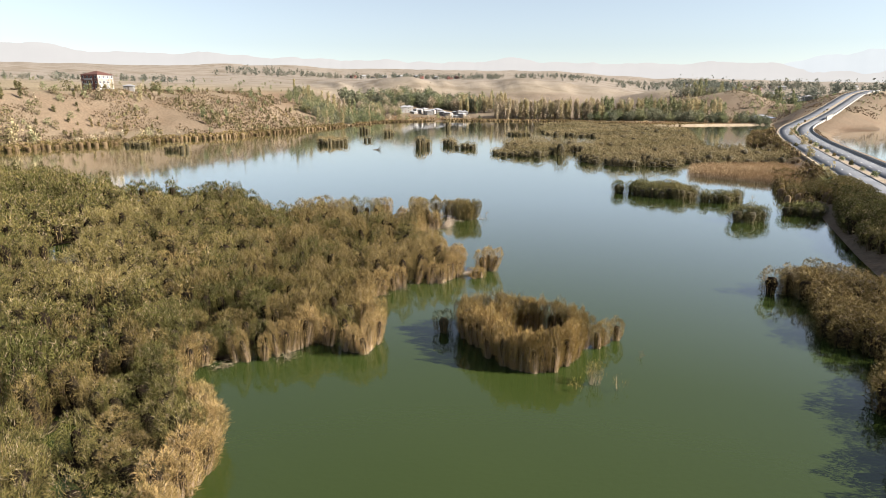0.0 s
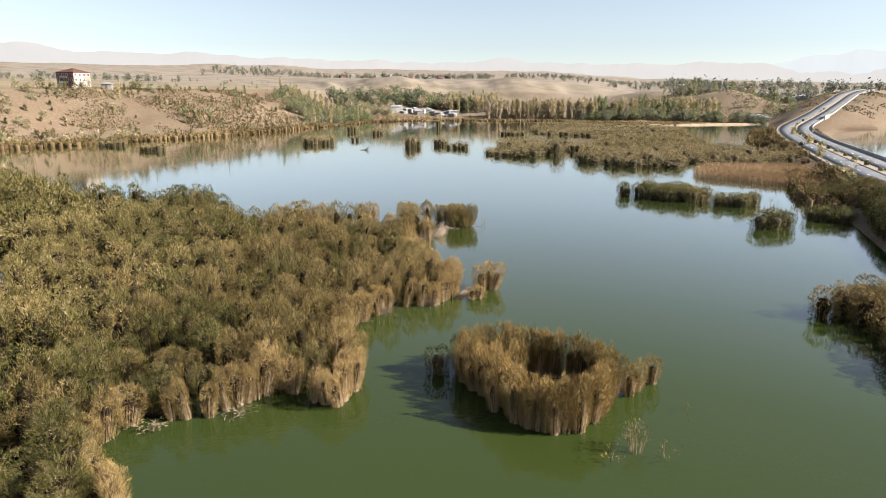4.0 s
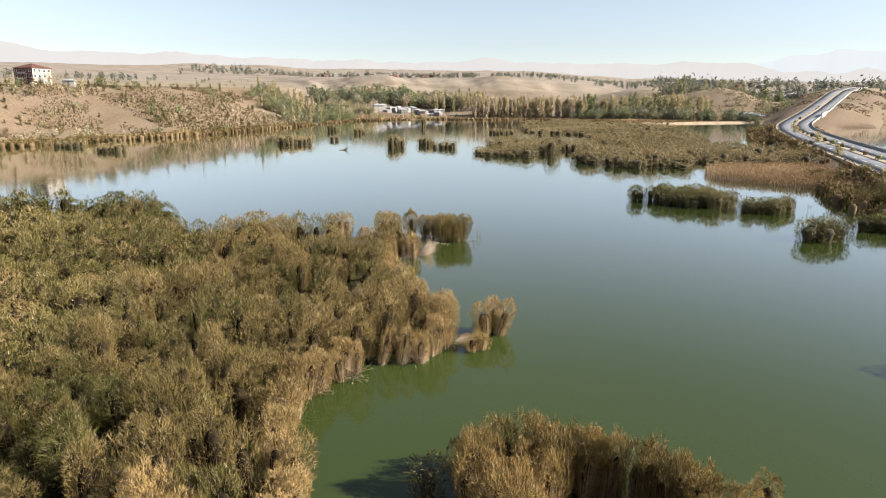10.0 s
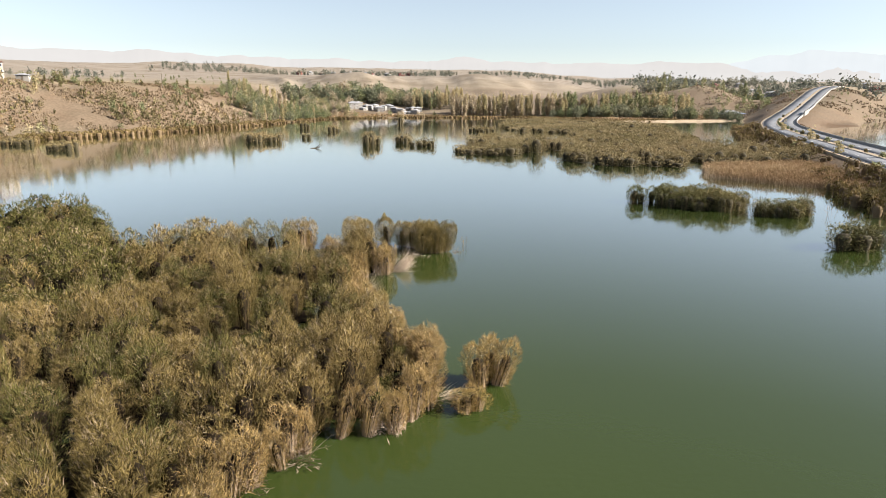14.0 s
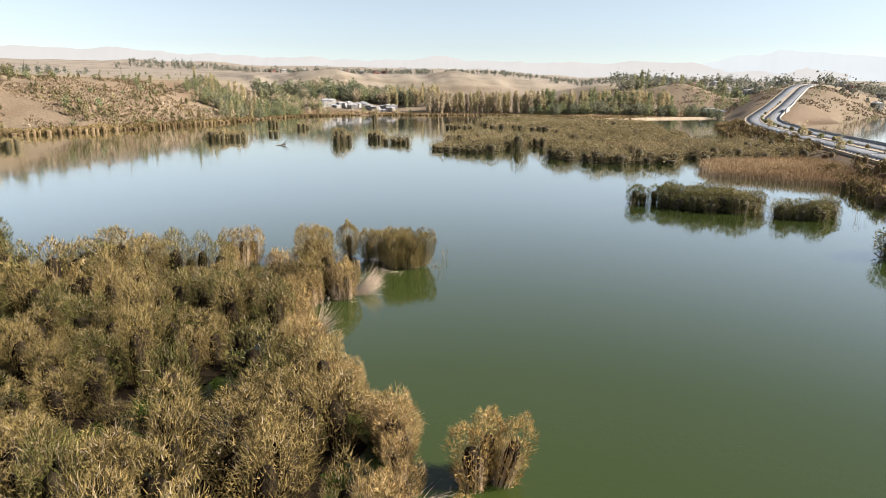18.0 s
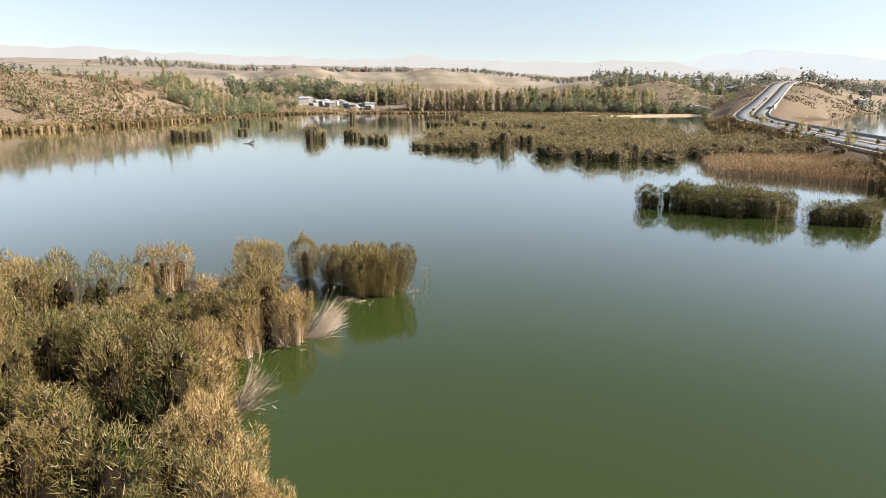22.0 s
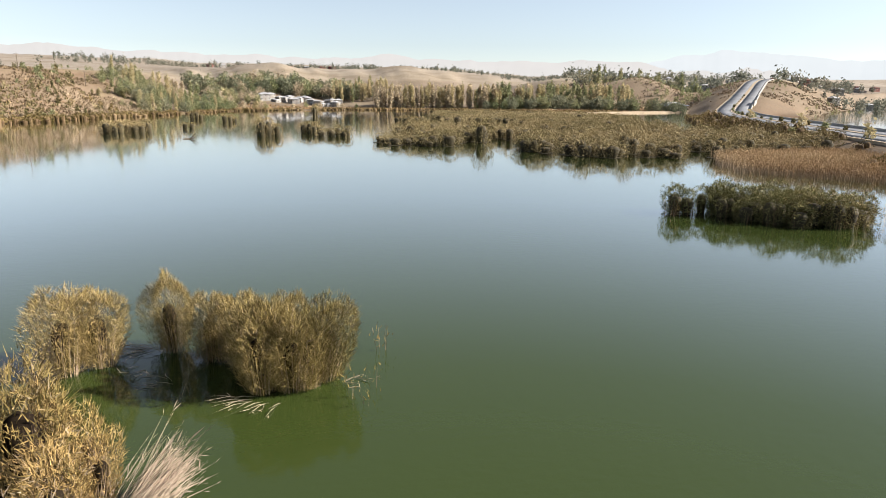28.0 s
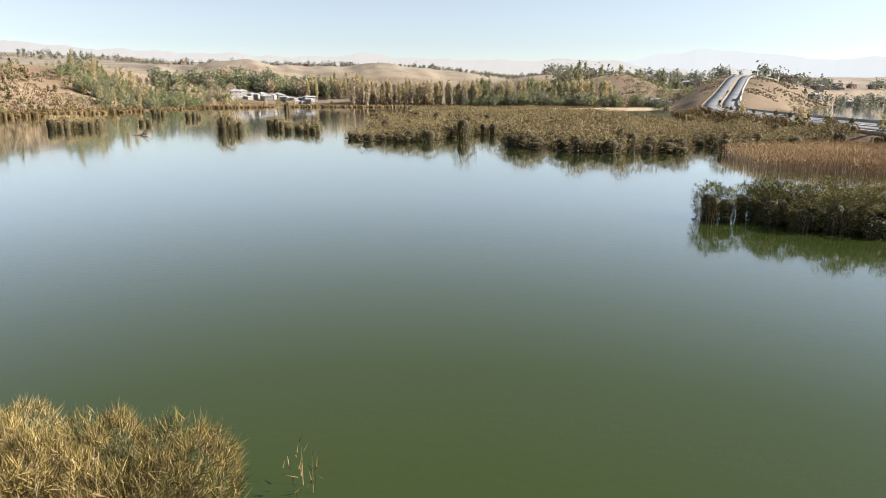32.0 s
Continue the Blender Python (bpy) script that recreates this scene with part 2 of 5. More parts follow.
def box(bm, x0, x1, y0, y1, z0, z1, bevel=0.0):
    r = bmesh.ops.create_cube(bm, size=1, matrix=Matrix.LocRotScale(((x0 + x1) / 2, (y0 + y1) / 2, (z0 + z1) / 2), None, (x1 - x0, y1 - y0, z1 - z0)))
    if bevel:
        bmesh.ops.bevel(bm, geom=list({e for v in r["verts"] for e in v.link_edges}), offset=bevel, segments=1, affect="EDGES")
    return bm


def slab(x0, x1, y0, y1, z0, z1, bevel=0.0):
    return box(bmesh.new(), x0, x1, y0, y1, z0, z1, bevel)


def smooth(a, b, v):
    u = np.clip((v - a) / (b - a), 0, 1)
    return u * u * (3 - 2 * u)


def inside(poly, P):
    poly, P = np.asarray(poly, float), np.asarray(P, float)
    hit = np.zeros(len(P), bool)
    for a, b in zip(poly, np.roll(poly, -1, 0)):
        cross = (a[1] > P[:, 1]) != (b[1] > P[:, 1])
        with np.errstate(divide="ignore", invalid="ignore"):
            hit ^= cross & (P[:, 0] < (b[0] - a[0]) * (P[:, 1] - a[1]) / (b[1] - a[1]) + a[0])
    return hit


def line_distance(line, P, closed=False):
    """The distance of points from a line of corners, and how far along it (as corner number plus part) its nearest point lies."""
    line, P = np.asarray(line, float), np.asarray(P, float)
    ends = np.roll(line, -1, 0) if closed else line[1:]
    best, along = np.full(len(P), 1e9), np.zeros(len(P))
    for k, (a, b) in enumerate(zip(line, ends)):
        d = b - a
        u = np.clip(((P - a) @ d) / (d @ d), 0, 1)
        q = np.hypot(*(P - a - u[:, None] * d).T)
        near = q < best
        best[near], along[near] = q[near], k + u[near]
    return best, along


def scatter(poly, step, jitter=0.35):
    """Points inside a polygon on a shaken triangular grid."""
    poly = np.asarray(poly, float)
    lo, hi = poly.min(0), poly.max(0)
    ys = np.arange(lo[1], hi[1] + step, step * 0.87)
    P = np.array([(x + (k % 2) * step / 2, y) for k, y in enumerate(ys) for x in np.arange(lo[0], hi[0] + step, step)])
    P += rng.uniform(-jitter, jitter, P.shape) * step
    return P[inside(poly, P)]


def round_poly(cx, cy, rx, ry, n=14):
    return [(cx + rx * math.cos(2 * math.pi * k / n), cy + ry * math.sin(2 * math.pi * k / n)) for k in range(n)]


# ---- the land ----
LAKE = [(-175, 288), (-148, 325), (-120, 362), (-93, 405), (-72, 455), (-52, 515), (-28, 580), (10, 610), (60, 618), (140, 606), (170, 545), (192, 524), (242, 536), (300, 548), (300, 510),
        (245, 418), (196, 330), (160, 265), (118, 178), (102, 146), (90, 120), (78, 92), (66, 60), (52, 20), (30, -60), (-80, -120), (-320, -80), (-330, 120), (-230, 230)]
SEA = [(118, 118), (150, 178), (175, 232), (210, 312), (250, 386), (290, 436), (330, 452), (365, 500), (465, 612), (570, 686), (740, 786), (1500, 1150), (2200, 500), (1200, -700), (60, -500), (10, -140), (70, 20)]
ROAD = [(0, -120, 3.3), (45, -10, 3.3), (68, 45, 3.3), (86, 88, 3.3), (104.5, 128.7, 3.3), (121, 164, 3.3), (138.6, 202.7, 3.3), (161, 251, 3.3), (183.5, 299, 3.3), (209, 349.5, 3.3), (233, 393, 3.4), (258, 432, 4.2),
        (290, 473, 6.2), (330, 520, 10.5), (380, 578, 17.5), (430, 635, 25), (480, 690, 29), (540, 760, 31)]
ROAD_XY, ROAD_Z = np.array(ROAD)[:, :2], np.array(ROAD)[:, 2]


def fractal(P, scale, octaves=4, ridged=False):
    """Smooth value noise over the plan, from summed lattices."""
    total, amp = np.zeros(len(P)), 1.0
    for o in range(octaves):
        q = P * scale * 2**o + 37.3 * o
        i = np.floor(q).astype(int)
        f = q - i
        f = f * f * (3 - 2 * f)

        def val(a, b):
            h = np.sin(a * 127.1 + b * 311.7 + o * 74.7) * 43758.5453
            return h - np.floor(h)

        v = (val(i[:, 0], i[:, 1]) * (1 - f[:, 0]) + val(i[:, 0] + 1, i[:, 1]) * f[:, 0]) * (1 - f[:, 1]) + (val(i[:, 0], i[:, 1] + 1) * (1 - f[:, 0]) + val(i[:, 0] + 1, i[:, 1] + 1) * f[:, 0]) * f[:, 1]
        total += amp * (1 - np.abs(2 * v - 1) if ridged else v)
        amp *= 0.5
    return total / (2 - 2 * amp)


def height(P):
    """The height of the ground at points of the plan."""
    P = np.asarray(P, float)
    x, y = P.T
    sd = np.minimum(*[line_distance(w, P, True)[0] * np.where(inside(w, P), -1, 1) for w in (LAKE, SEA)])
    r, bearing = np.hypot(x - 5, y - 70), np.degrees(np.arctan2(x - 5, y - 70))
    land = np.maximum(sd, 0)
    # left bank and its plateau
    left = smooth(-5.5, -11.0, bearing + 3 * (fractal(P, 0.01) - 0.5))
    gully = fractal(P * (1, 0.6), 0.018, 4)
    bank = 0.8 * smooth(0, 6, land) + 4.5 * smooth(4, 45, land + 14 * (gully - 0.5)) + 20.5 * smooth(18, 80, land + 34 * (gully - 0.5)) + 0.035 * np.clip(land - 90, 0, 900)
    # low far shore, then the eroded hills with their spurs
    low = 0.7 * smooth(0, 4, land) + 4.5 * smooth(10, 160, land)
    right = smooth(12, 24, bearing)
    ribs = fractal(np.stack([bearing * 0.26 + r * 0.0016, r * 0.0022], 1), 1.0, 3, True)
    crest = 930 + 120 * (fractal(np.stack([bearing * 0.09, r * 0], 1), 1.0, 2) - 0.5)
    hills = (39 - 24 * right) * smooth(-340, 20, r - crest) * (1 + 0.5 * (ribs - 0.62) * (1 - smooth(-60, 160, r - crest)))
    # knolls beside the road and the slopes of the town
    knoll = 15 * np.exp(-(((x - 340) / 50) ** 2 + ((y - 678) / 36) ** 2))
    town = right * (23 * smooth(60, 280, land) + 5 * fractal(P, 0.012, 2) * smooth(60, 200, land))
    h = left * bank + (1 - left) * (np.maximum(low + knoll + town, hills + low))
    far = np.maximum(r - 1000, 0)
    rise = np.interp(bearing, (-60, -30, 0, 15, 30, 60), (0.036, 0.036, 0.039, 0.034, 0.022, 0.018))
    h = h + far * rise * (0.7 + 0.55 * fractal(P, 0.0016, 4)) + 9 * smooth(0, 400, far) * (fractal(P, 0.005, 3) - 0.5)
    h = h + (2.6 * (fractal(P, 0.022, 4) - 0.5) + 1.2 * (fractal(P, 0.09, 2) - 0.5)) * smooth(15, 90, land) * (1 - smooth(1200, 2000, r))
    h = np.where(sd < 0, np.maximum(-1.6, sd * 0.25), h)
    d, along = line_distance(ROAD_XY, P)
    rz = np.interp(along, np.arange(len(ROAD_Z)), ROAD_Z) - 0.55
    reach = 24 + 2.7 * np.maximum(rz - 4, 0)
    k = np.where(d < reach, 1 - smooth(0, 1, (d - 9.0) / (reach - 9.0)), 0)
    return np.where(d < reach, np.maximum(h, 0) * (1 - k) + rz * k - 1.2 * (1 - k) * (sd < 0), h)


def build_ground():
    ang = np.radians(np.concatenate([np.arange(-50, 60, 0.38), np.arange(60, 130, 1.0), np.arange(130, 310, 5.0)]))
    rad = np.concatenate([[2, 22], np.arange(36, 95, 2.5), np.geomspace(95, 4800, 260)])
    A, R = np.meshgrid(ang, rad, indexing="ij")
    P = np.stack([5 + R.ravel() * np.sin(A.ravel()), 70 + R.ravel() * np.cos(A.ravel())], 1)
    z = height(P)
    na, nr = len(ang), len(rad)
    i = np.arange(na * nr).reshape(na, nr)
    j = np.roll(i, -1, 0)
    F = np.stack([i[:, :-1], i[:, 1:], j[:, 1:], j[:, :-1]], -1).reshape(-1, 4)
    F = np.concatenate([F[:, [0, 3, 2, 1]]])
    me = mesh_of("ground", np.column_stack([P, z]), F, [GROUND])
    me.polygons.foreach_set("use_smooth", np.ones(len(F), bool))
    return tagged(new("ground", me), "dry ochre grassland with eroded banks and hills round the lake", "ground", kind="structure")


build_ground()
wv = [(-2500, -2500, 0), (2600, -2500, 0), (2600, 1300, 0), (-2500, 1300, 0)]
tagged(new("water", mesh_of("water", wv, [(0, 1, 2, 3)], [WATER])), "still murky green lake water mirroring the pale sky", "water", kind="structure")


def ground_z(x, y):
    return float(height(np.array([[x, y]]))[0])


# ---- the road ----
def dense_road(step=4.0):
    d = np.concatenate([[0], np.cumsum(np.hypot(*np.diff(ROAD_XY, axis=0).T))])
    s = np.arange(0, d[-1], step)
    k = np.interp(s, d, np.arange(len(d)))
    pts = np.array(ROAD, float)
    ext = np.vstack([2 * pts[0] - pts[1], pts, 2 * pts[-1] - pts[-2]])
    i = np.minimum(k.astype(int), len(pts) - 2)
    u = (k - i)[:, None]
    p0, p1, p2, p3 = ext[i], ext[i + 1], ext[i + 2], ext[i + 3]
    c = p1 + 0.5 * u * (p2 - p0 + u * (2 * p0 - 5 * p1 + 4 * p2 - p3 + u * (3 * (p1 - p2) + p3 - p0)))
    t = np.gradient(c[:, :2], axis=0)
    t /= np.hypot(*t.T)[:, None]
    return c, np.stack([t[:, 1], -t[:, 0]], 1)


ROAD_C, ROAD_N = dense_road()


def ribbon(name, mat, offsets, heights, a=0, b=None):
    """A strip along the road with the section given by offsets across and heights above it."""
    c, nrm = ROAD_C[a:b], ROAD_N[a:b]
    V = np.concatenate([np.column_stack([c[:, :2] + nrm * o, c[:, 2] + h]) for o, h in zip(offsets, heights)])
    n = len(c)
    F = [(k * n + i, k * n + i + 1, (k + 1) * n + i + 1, (k + 1) * n + i) for k in range(len(offsets) - 1) for i in range(n - 1)]
    return mesh_of(name, V, np.array(F)[:, ::-1], [mat])


def build_road():
    road = tagged(new("road"), "grey asphalt dual carriageway curving along the lake embankment", "road", kind="structure")
    part("carriageway", ribbon("carriageway", ASPHALT, (-8.6, -8.6, -1.1, -1.1), (-1.5, 0.0, 0.03, -0.3)), None, road)
    part("carriageway", ribbon("carriageway", ASPHALT, (1.1, 1.1, 8.0, 8.0), (-0.3, 0.03, 0.0, -0.3)), None, road)
    part("median", ribbon("median", SOIL, (-0.95, -0.5, 0.5, 0.95), (0.14, 0.2, 0.2, 0.14)), None, road, "raised strip of bare soil")
    for s in (-1, 1):
        part("kerb", ribbon("kerb", KERB, (s * 1.05 - 0.15, s * 1.05 - 0.15, s * 1.05 + 0.15, s * 1.05 + 0.15), (-0.1, 0.2, 0.2, -0.1)), None, road, "pale stone kerb")
    part("shoulder", ribbon("shoulder", CONCRETE, (8.0, 8.0, 9.6, 9.6), (-0.4, 0.02, 0.0, -1.5)), None, road, "pale concrete shoulder")
    part("shoulder", ribbon("shoulder", SOIL, (-9.6, -9.6, -8.6, -8.6), (-1.5, -0.04, -0.02, -0.4)), None, road, "gravel shoulder")
    for o in (-8.1, -1.5, 1.5, 7.6):
        part("edge_line", ribbon("edge_line", LINE, (o - 0.09, o + 0.09), (0.04, 0.04)), None, road, "worn white edge line")
    dash = ribbon("lane_dash", PAINT, (-0.08, 0.08), (0.0, 0.0), 0, 2)
    for o in (-4.75, 4.65):
        for k in range(40, len(ROAD_C) - 40, 3):
            c, nn = ROAD_C[k], ROAD_N[k]
            me = dash
            ob = part("lane_dash", me, None, road)
            base = ROAD_C[0]
            rot = math.atan2(nn[1], nn[0]) - math.atan2(ROAD_N[0][1], ROAD_N[0][0])
            p = Vector((c[0] + nn[0] * o, c[1] + nn[1] * o, c[2] + 0.045))
            ob.matrix_basis = Matrix.Translation(p) @ Matrix.Rotation(rot, 4, "Z") @ Matrix.Translation((-base[0], -base[1], -base[2]))
    wall = ribbon("barrier", CONCRETE, (9.6, 9.6, 9.85, 9.95, 9.95), (-0.4, 0.75, 0.8, 0.75, -0.6), 0, 190)
    tagged(new("road_barrier", wall), "low pale concrete barrier along the lake side of the road", "barrier", kind="structure")
    return road


build_road()


# ---- reeds ----
def reed_tuft(n, radius, tall, leaves, size, width, lean=0.35, dome=0.3, straw=0.0, low=0.35, bent=False, stalk=0.35, plumes=0.3):
    """Triangles of one clump: stems, each with leaves in its upper part and a plume. Returns vertices, faces, material numbers (0 leaf, 1 stem, 2 plume)."""
    a = rng.uniform(0, 2 * np.pi, n)
    q = np.sqrt(rng.uniform(0, 1, n))
    base = np.stack([np.cos(a), np.sin(a)], 1) * (q * radius * 0.7)[:, None]
    h = tall * (1 - dome * q**2) * rng.uniform(0.82, 1.08, n)
    tilt = lean * q[:, None] * np.stack([np.cos(a), np.sin(a)], 1) + rng.normal(0, 0.07, (n, 2))
    top = np.column_stack([base + tilt * h[:, None], h])
    foot = np.column_stack([base, np.full(n, -0.25)])
    V, F, M = [], [], []
    count = 0

    def add(P, tri, m):
        nonlocal count
        k, c = P.shape[:2]
        V.append(P.reshape(-1, 3))
        for t in tri:
            F.append(count + np.arange(k)[:, None] * c + np.array(t))
            M.append(np.full(k, m))
        count += k * c

    s = rng.uniform(0, np.pi, n)
    side = np.column_stack([np.cos(s), np.sin(s), np.zeros(n)]) * width * stalk
    add(np.stack([foot - side, foot + side, top], 1), [(0, 1, 2)], 1)
    # leaves
    k = n * leaves
    who = np.repeat(np.arange(n), leaves)
    u = low + (1 - low) * rng.uniform(0, 1, k) ** 0.8
    at = foot[who] + (top - foot)[who] * u[:, None]
    at[:, :2] += rng.normal(0, size * 0.5, (k, 2))
    az = rng.uniform(0, 2 * np.pi, k)
    ln = size * rng.uniform(0.6, 1.3, k) * (1.15 - 0.4 * u)
    up = rng.uniform(0.0, 1.0, k)
    out = np.column_stack([np.cos(az), np.sin(az), np.zeros(k)])
    w = np.column_stack([-np.sin(az), np.cos(az), rng.uniform(-0.6, 0.6, k)]) * (width * 0.5 * rng.uniform(0.7, 1.3, k))[:, None]
    tip = at + out * (ln * (0.8 - 0.5 * up))[:, None] + np.column_stack([np.zeros((k, 2)), ln * (0.15 + 0.85 * up)])
    if bent:
        mid = at + out * (ln * (0.42 - 0.2 * up))[:, None] + np.column_stack([np.zeros((k, 2)), ln * (0.2 + 0.38 * up)])
        add(np.stack([at, mid - w, mid + w, tip], 1), [(0, 1, 2), (1, 3, 2)], 0)
    else:
        add(np.stack([at - w, at + w, tip], 1), [(0, 1, 2)], 0)
    # plumes
    pl = rng.random(n) < plumes
    T = top[pl]
    kk = len(T)
    az = rng.uniform(0, 2 * np.pi, kk)
    o = np.column_stack([np.cos(az) * 0.35, np.sin(az) * 0.35, np.ones(kk)]) * (0.22 * rng.uniform(0.7, 1.3, kk))[:, None]
    w = np.column_stack([-np.sin(az), np.cos(az), np.zeros(kk)]) * width * 0.42
    add(np.stack([T - o * 0.3, T + o * 0.3 - w, T + o * 0.3 + w, T + o], 1), [(0, 1, 2), (1, 3, 2)], 2)
    if straw:
        k = int(n * straw)
        a = rng.uniform(0, 2 * np.pi, k)
        b = np.column_stack([np.cos(a), np.sin(a), np.zeros(k)]) * radius * 0.75
        b[:, 2] = -0.1
        reach = tall * rng.uniform(0.25, 0.6, k)
        e = b + np.column_stack([np.cos(a + rng.normal(0, 0.4, k)), np.sin(a + rng.normal(0, 0.4, k)), rng.uniform(1.0, 3.2, k)]) * (reach * 0.4)[:, None]
        w = np.column_stack([-np.sin(a), np.cos(a), np.zeros(k)]) * width * 0.7
        add(np.stack([b - w, b + w, e], 1), [(0, 1, 2)], 3)
    return np.concatenate(V), np.concatenate(F), np.concatenate(M)


def cushion(n, radius, tall, size, width, power=2.6, up=0.35):
    """A dense rounded clump: short leaves all over a domed mound of stalks. Returns vertices, faces, material numbers."""
    a = np.arange(9) * 2 * np.pi / 9
    ring = lambda r, z: np.column_stack([np.cos(a) * r * radius, np.sin(a) * r * radius, np.full(9, z * tall)])
    core = np.concatenate([ring(0.36, -0.06), ring(0.46, 0.5), ring(0.3, 0.72), [(0, 0, tall * 0.78)]])
    k = np.arange(9)
    j = (k + 1) % 9
    F = [np.stack(q, 1) for q in ((k, j, j + 9), (k, j + 9, k + 9), (k + 9, j + 9, j + 18), (k + 9, j + 18, k + 18), (k + 18, j + 18, np.full(9, 27)))]
    th = rng.uniform(0, 2 * np.pi, n)
    e = rng.uniform(0, 1, n) ** 0.9
    z = np.where(e < 0.7, e / 0.7 * 0.78, 0.78 + (e - 0.7) / 0.3 * 0.22)
    r = (0.8 + 0.2 * np.minimum(z / 0.4, 1)) * (1 - np.maximum(z, 0) ** (power + 1.4)) ** (1 / power) * (1 + 0.1 * np.sin(3 * th + rng.uniform(0, 6)) + 0.06 * np.sin(7 * th))
    depth = rng.uniform(0.78, 1.0, n)
    out = np.column_stack([np.cos(th), np.sin(th), np.zeros(n)])
    at = out * (r * radius * depth)[:, None]
    at[:, 2] = z * tall * (0.9 + 0.1 * depth)
    way = out * (0.75 * (1 - z))[:, None] + rng.normal(0, 0.38, (n, 3)) + np.column_stack([np.zeros((n, 2)), up + 0.5 * z])
    way /= np.linalg.norm(way, axis=1)[:, None]
    side = np.cross(way, rng.normal(0, 1, (n, 3)))
    side /= np.linalg.norm(side, axis=1)[:, None]
    ln = size * rng.uniform(0.6, 1.3, n)
    w = side * (width * 0.5 * rng.uniform(0.7, 1.3, n))[:, None]
    tip = at + way * ln[:, None]
    V = np.concatenate([core, np.stack([at - w, at + w, tip], 1).reshape(-1, 3)])
    F.append(28 + np.arange(3 * n).reshape(-1, 3))
    M = np.concatenate([np.ones(45, int), np.where((z > 0.75) & (rng.random(n) < 0.18), 2, 0)])
    return V, np.concatenate(F), M


def bush(n, radius, tall, size, width, low=0.1, stems=26, up=0.75, waist=0.6, heart=0.55, fill=0.3):
    """A goblet-shaped clump of reeds: upright leaves over an uneven crown round a solid core, coloured dark for inner
    shade, with bare stems below. Returns vertices, faces, material numbers.
    """
    ph = rng.uniform(0, 6.28, 4)
    lobe = lambda th: 1 + 0.13 * np.sin(3 * th + ph[0]) + 0.1 * np.sin(5 * th + ph[1])
    crest = lambda th: 1 + 0.07 * np.sin(2 * th + ph[2]) + 0.06 * np.sin(4 * th + ph[3])
    ring = lambda z: np.where(z < 0.62, waist + (1 - waist) * np.sin(np.clip(z / 0.62, 0, 1) * 1.5708), np.sqrt(np.maximum(1 - ((z - 0.62) / 0.4) ** 2, 0)))
    m = 9
    a = np.arange(m) * 2 * np.pi / m
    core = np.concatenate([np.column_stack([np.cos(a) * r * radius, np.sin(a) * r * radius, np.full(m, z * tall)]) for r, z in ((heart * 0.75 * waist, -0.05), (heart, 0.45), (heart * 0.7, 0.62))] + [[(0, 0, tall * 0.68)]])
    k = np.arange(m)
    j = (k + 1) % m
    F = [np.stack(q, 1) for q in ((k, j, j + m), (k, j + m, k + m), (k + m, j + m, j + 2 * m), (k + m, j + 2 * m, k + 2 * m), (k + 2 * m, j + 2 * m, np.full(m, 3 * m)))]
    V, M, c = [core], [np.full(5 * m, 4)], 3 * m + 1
    # stems
    th = rng.uniform(0, 2 * np.pi, stems)
    q = rng.uniform(0.55, 0.95, stems)
    out = np.column_stack([np.cos(th), np.sin(th)])
    foot = np.column_stack([out * (radius * waist * q)[:, None], np.full(stems, -0.2)])
    head = np.column_stack([out * (radius * q * rng.uniform(0.85, 1.05, stems))[:, None], tall * rng.uniform(0.55, 0.8, stems)])
    w = np.column_stack([-np.sin(th), np.cos(th), np.zeros(stems)]) * width * 0.5
    V.append(np.stack([foot - w, foot + w, head], 1).reshape(-1, 3))
    F.append(c + np.arange(3 * stems).reshape(-1, 3))
    M.append(np.ones(stems, int))
    c += 3 * stems
    # leaves, evenly over the crown's surface
    th = rng.uniform(0, 2 * np.pi, n)
    e = rng.uniform(0, 1, n)
    z = np.where(e < 0.6, low + (0.7 - low) * e / 0.6, 0.7 + 0.32 * np.sqrt((e - 0.6) / 0.4))
    deep = rng.uniform(0.0, 1.0, n) ** 1.6
    r = ring(z) * lobe(th) * (1 - fill * deep)
    top = z > 0.7
    r = np.where(top, np.sqrt(rng.uniform(0, 1, n)) * lobe(th) * 0.98, r)
    z = np.where(top, 0.62 + 0.4 * np.sqrt(np.maximum(1 - np.minimum(r / lobe(th), 1) ** 2.4, 0)) - 0.1 * deep, z)
    out = np.column_stack([np.cos(th), np.sin(th), np.zeros(n)])
    at = out * (r * radius)[:, None]
    at[:, 2] = z * tall * crest(th)
    way = out * (0.55 * r)[:, None] + rng.normal(0, 0.5, (n, 3)) + (0, 0, up)
    way /= np.linalg.norm(way, axis=1)[:, None]
    side = np.cross(way, rng.normal(0, 1, (n, 3)))
    side /= np.linalg.norm(side, axis=1)[:, None]
    ln = size * rng.uniform(0.5, 1.4, n)
    w = side * (width * 0.5 * rng.uniform(0.7, 1.3, n))[:, None]
    at[:, 2] -= ln * 0.35
    V.append(np.stack([at - w, at + w, at + way * ln[:, None]], 1).reshape(-1, 3))
    F.append(c + np.arange(3 * n).reshape(-1, 3))
    M.append(np.where(top & (rng.random(n) < 0.14), 2, 0))
    return np.concatenate(V), np.concatenate(F), np.concatenate(M)


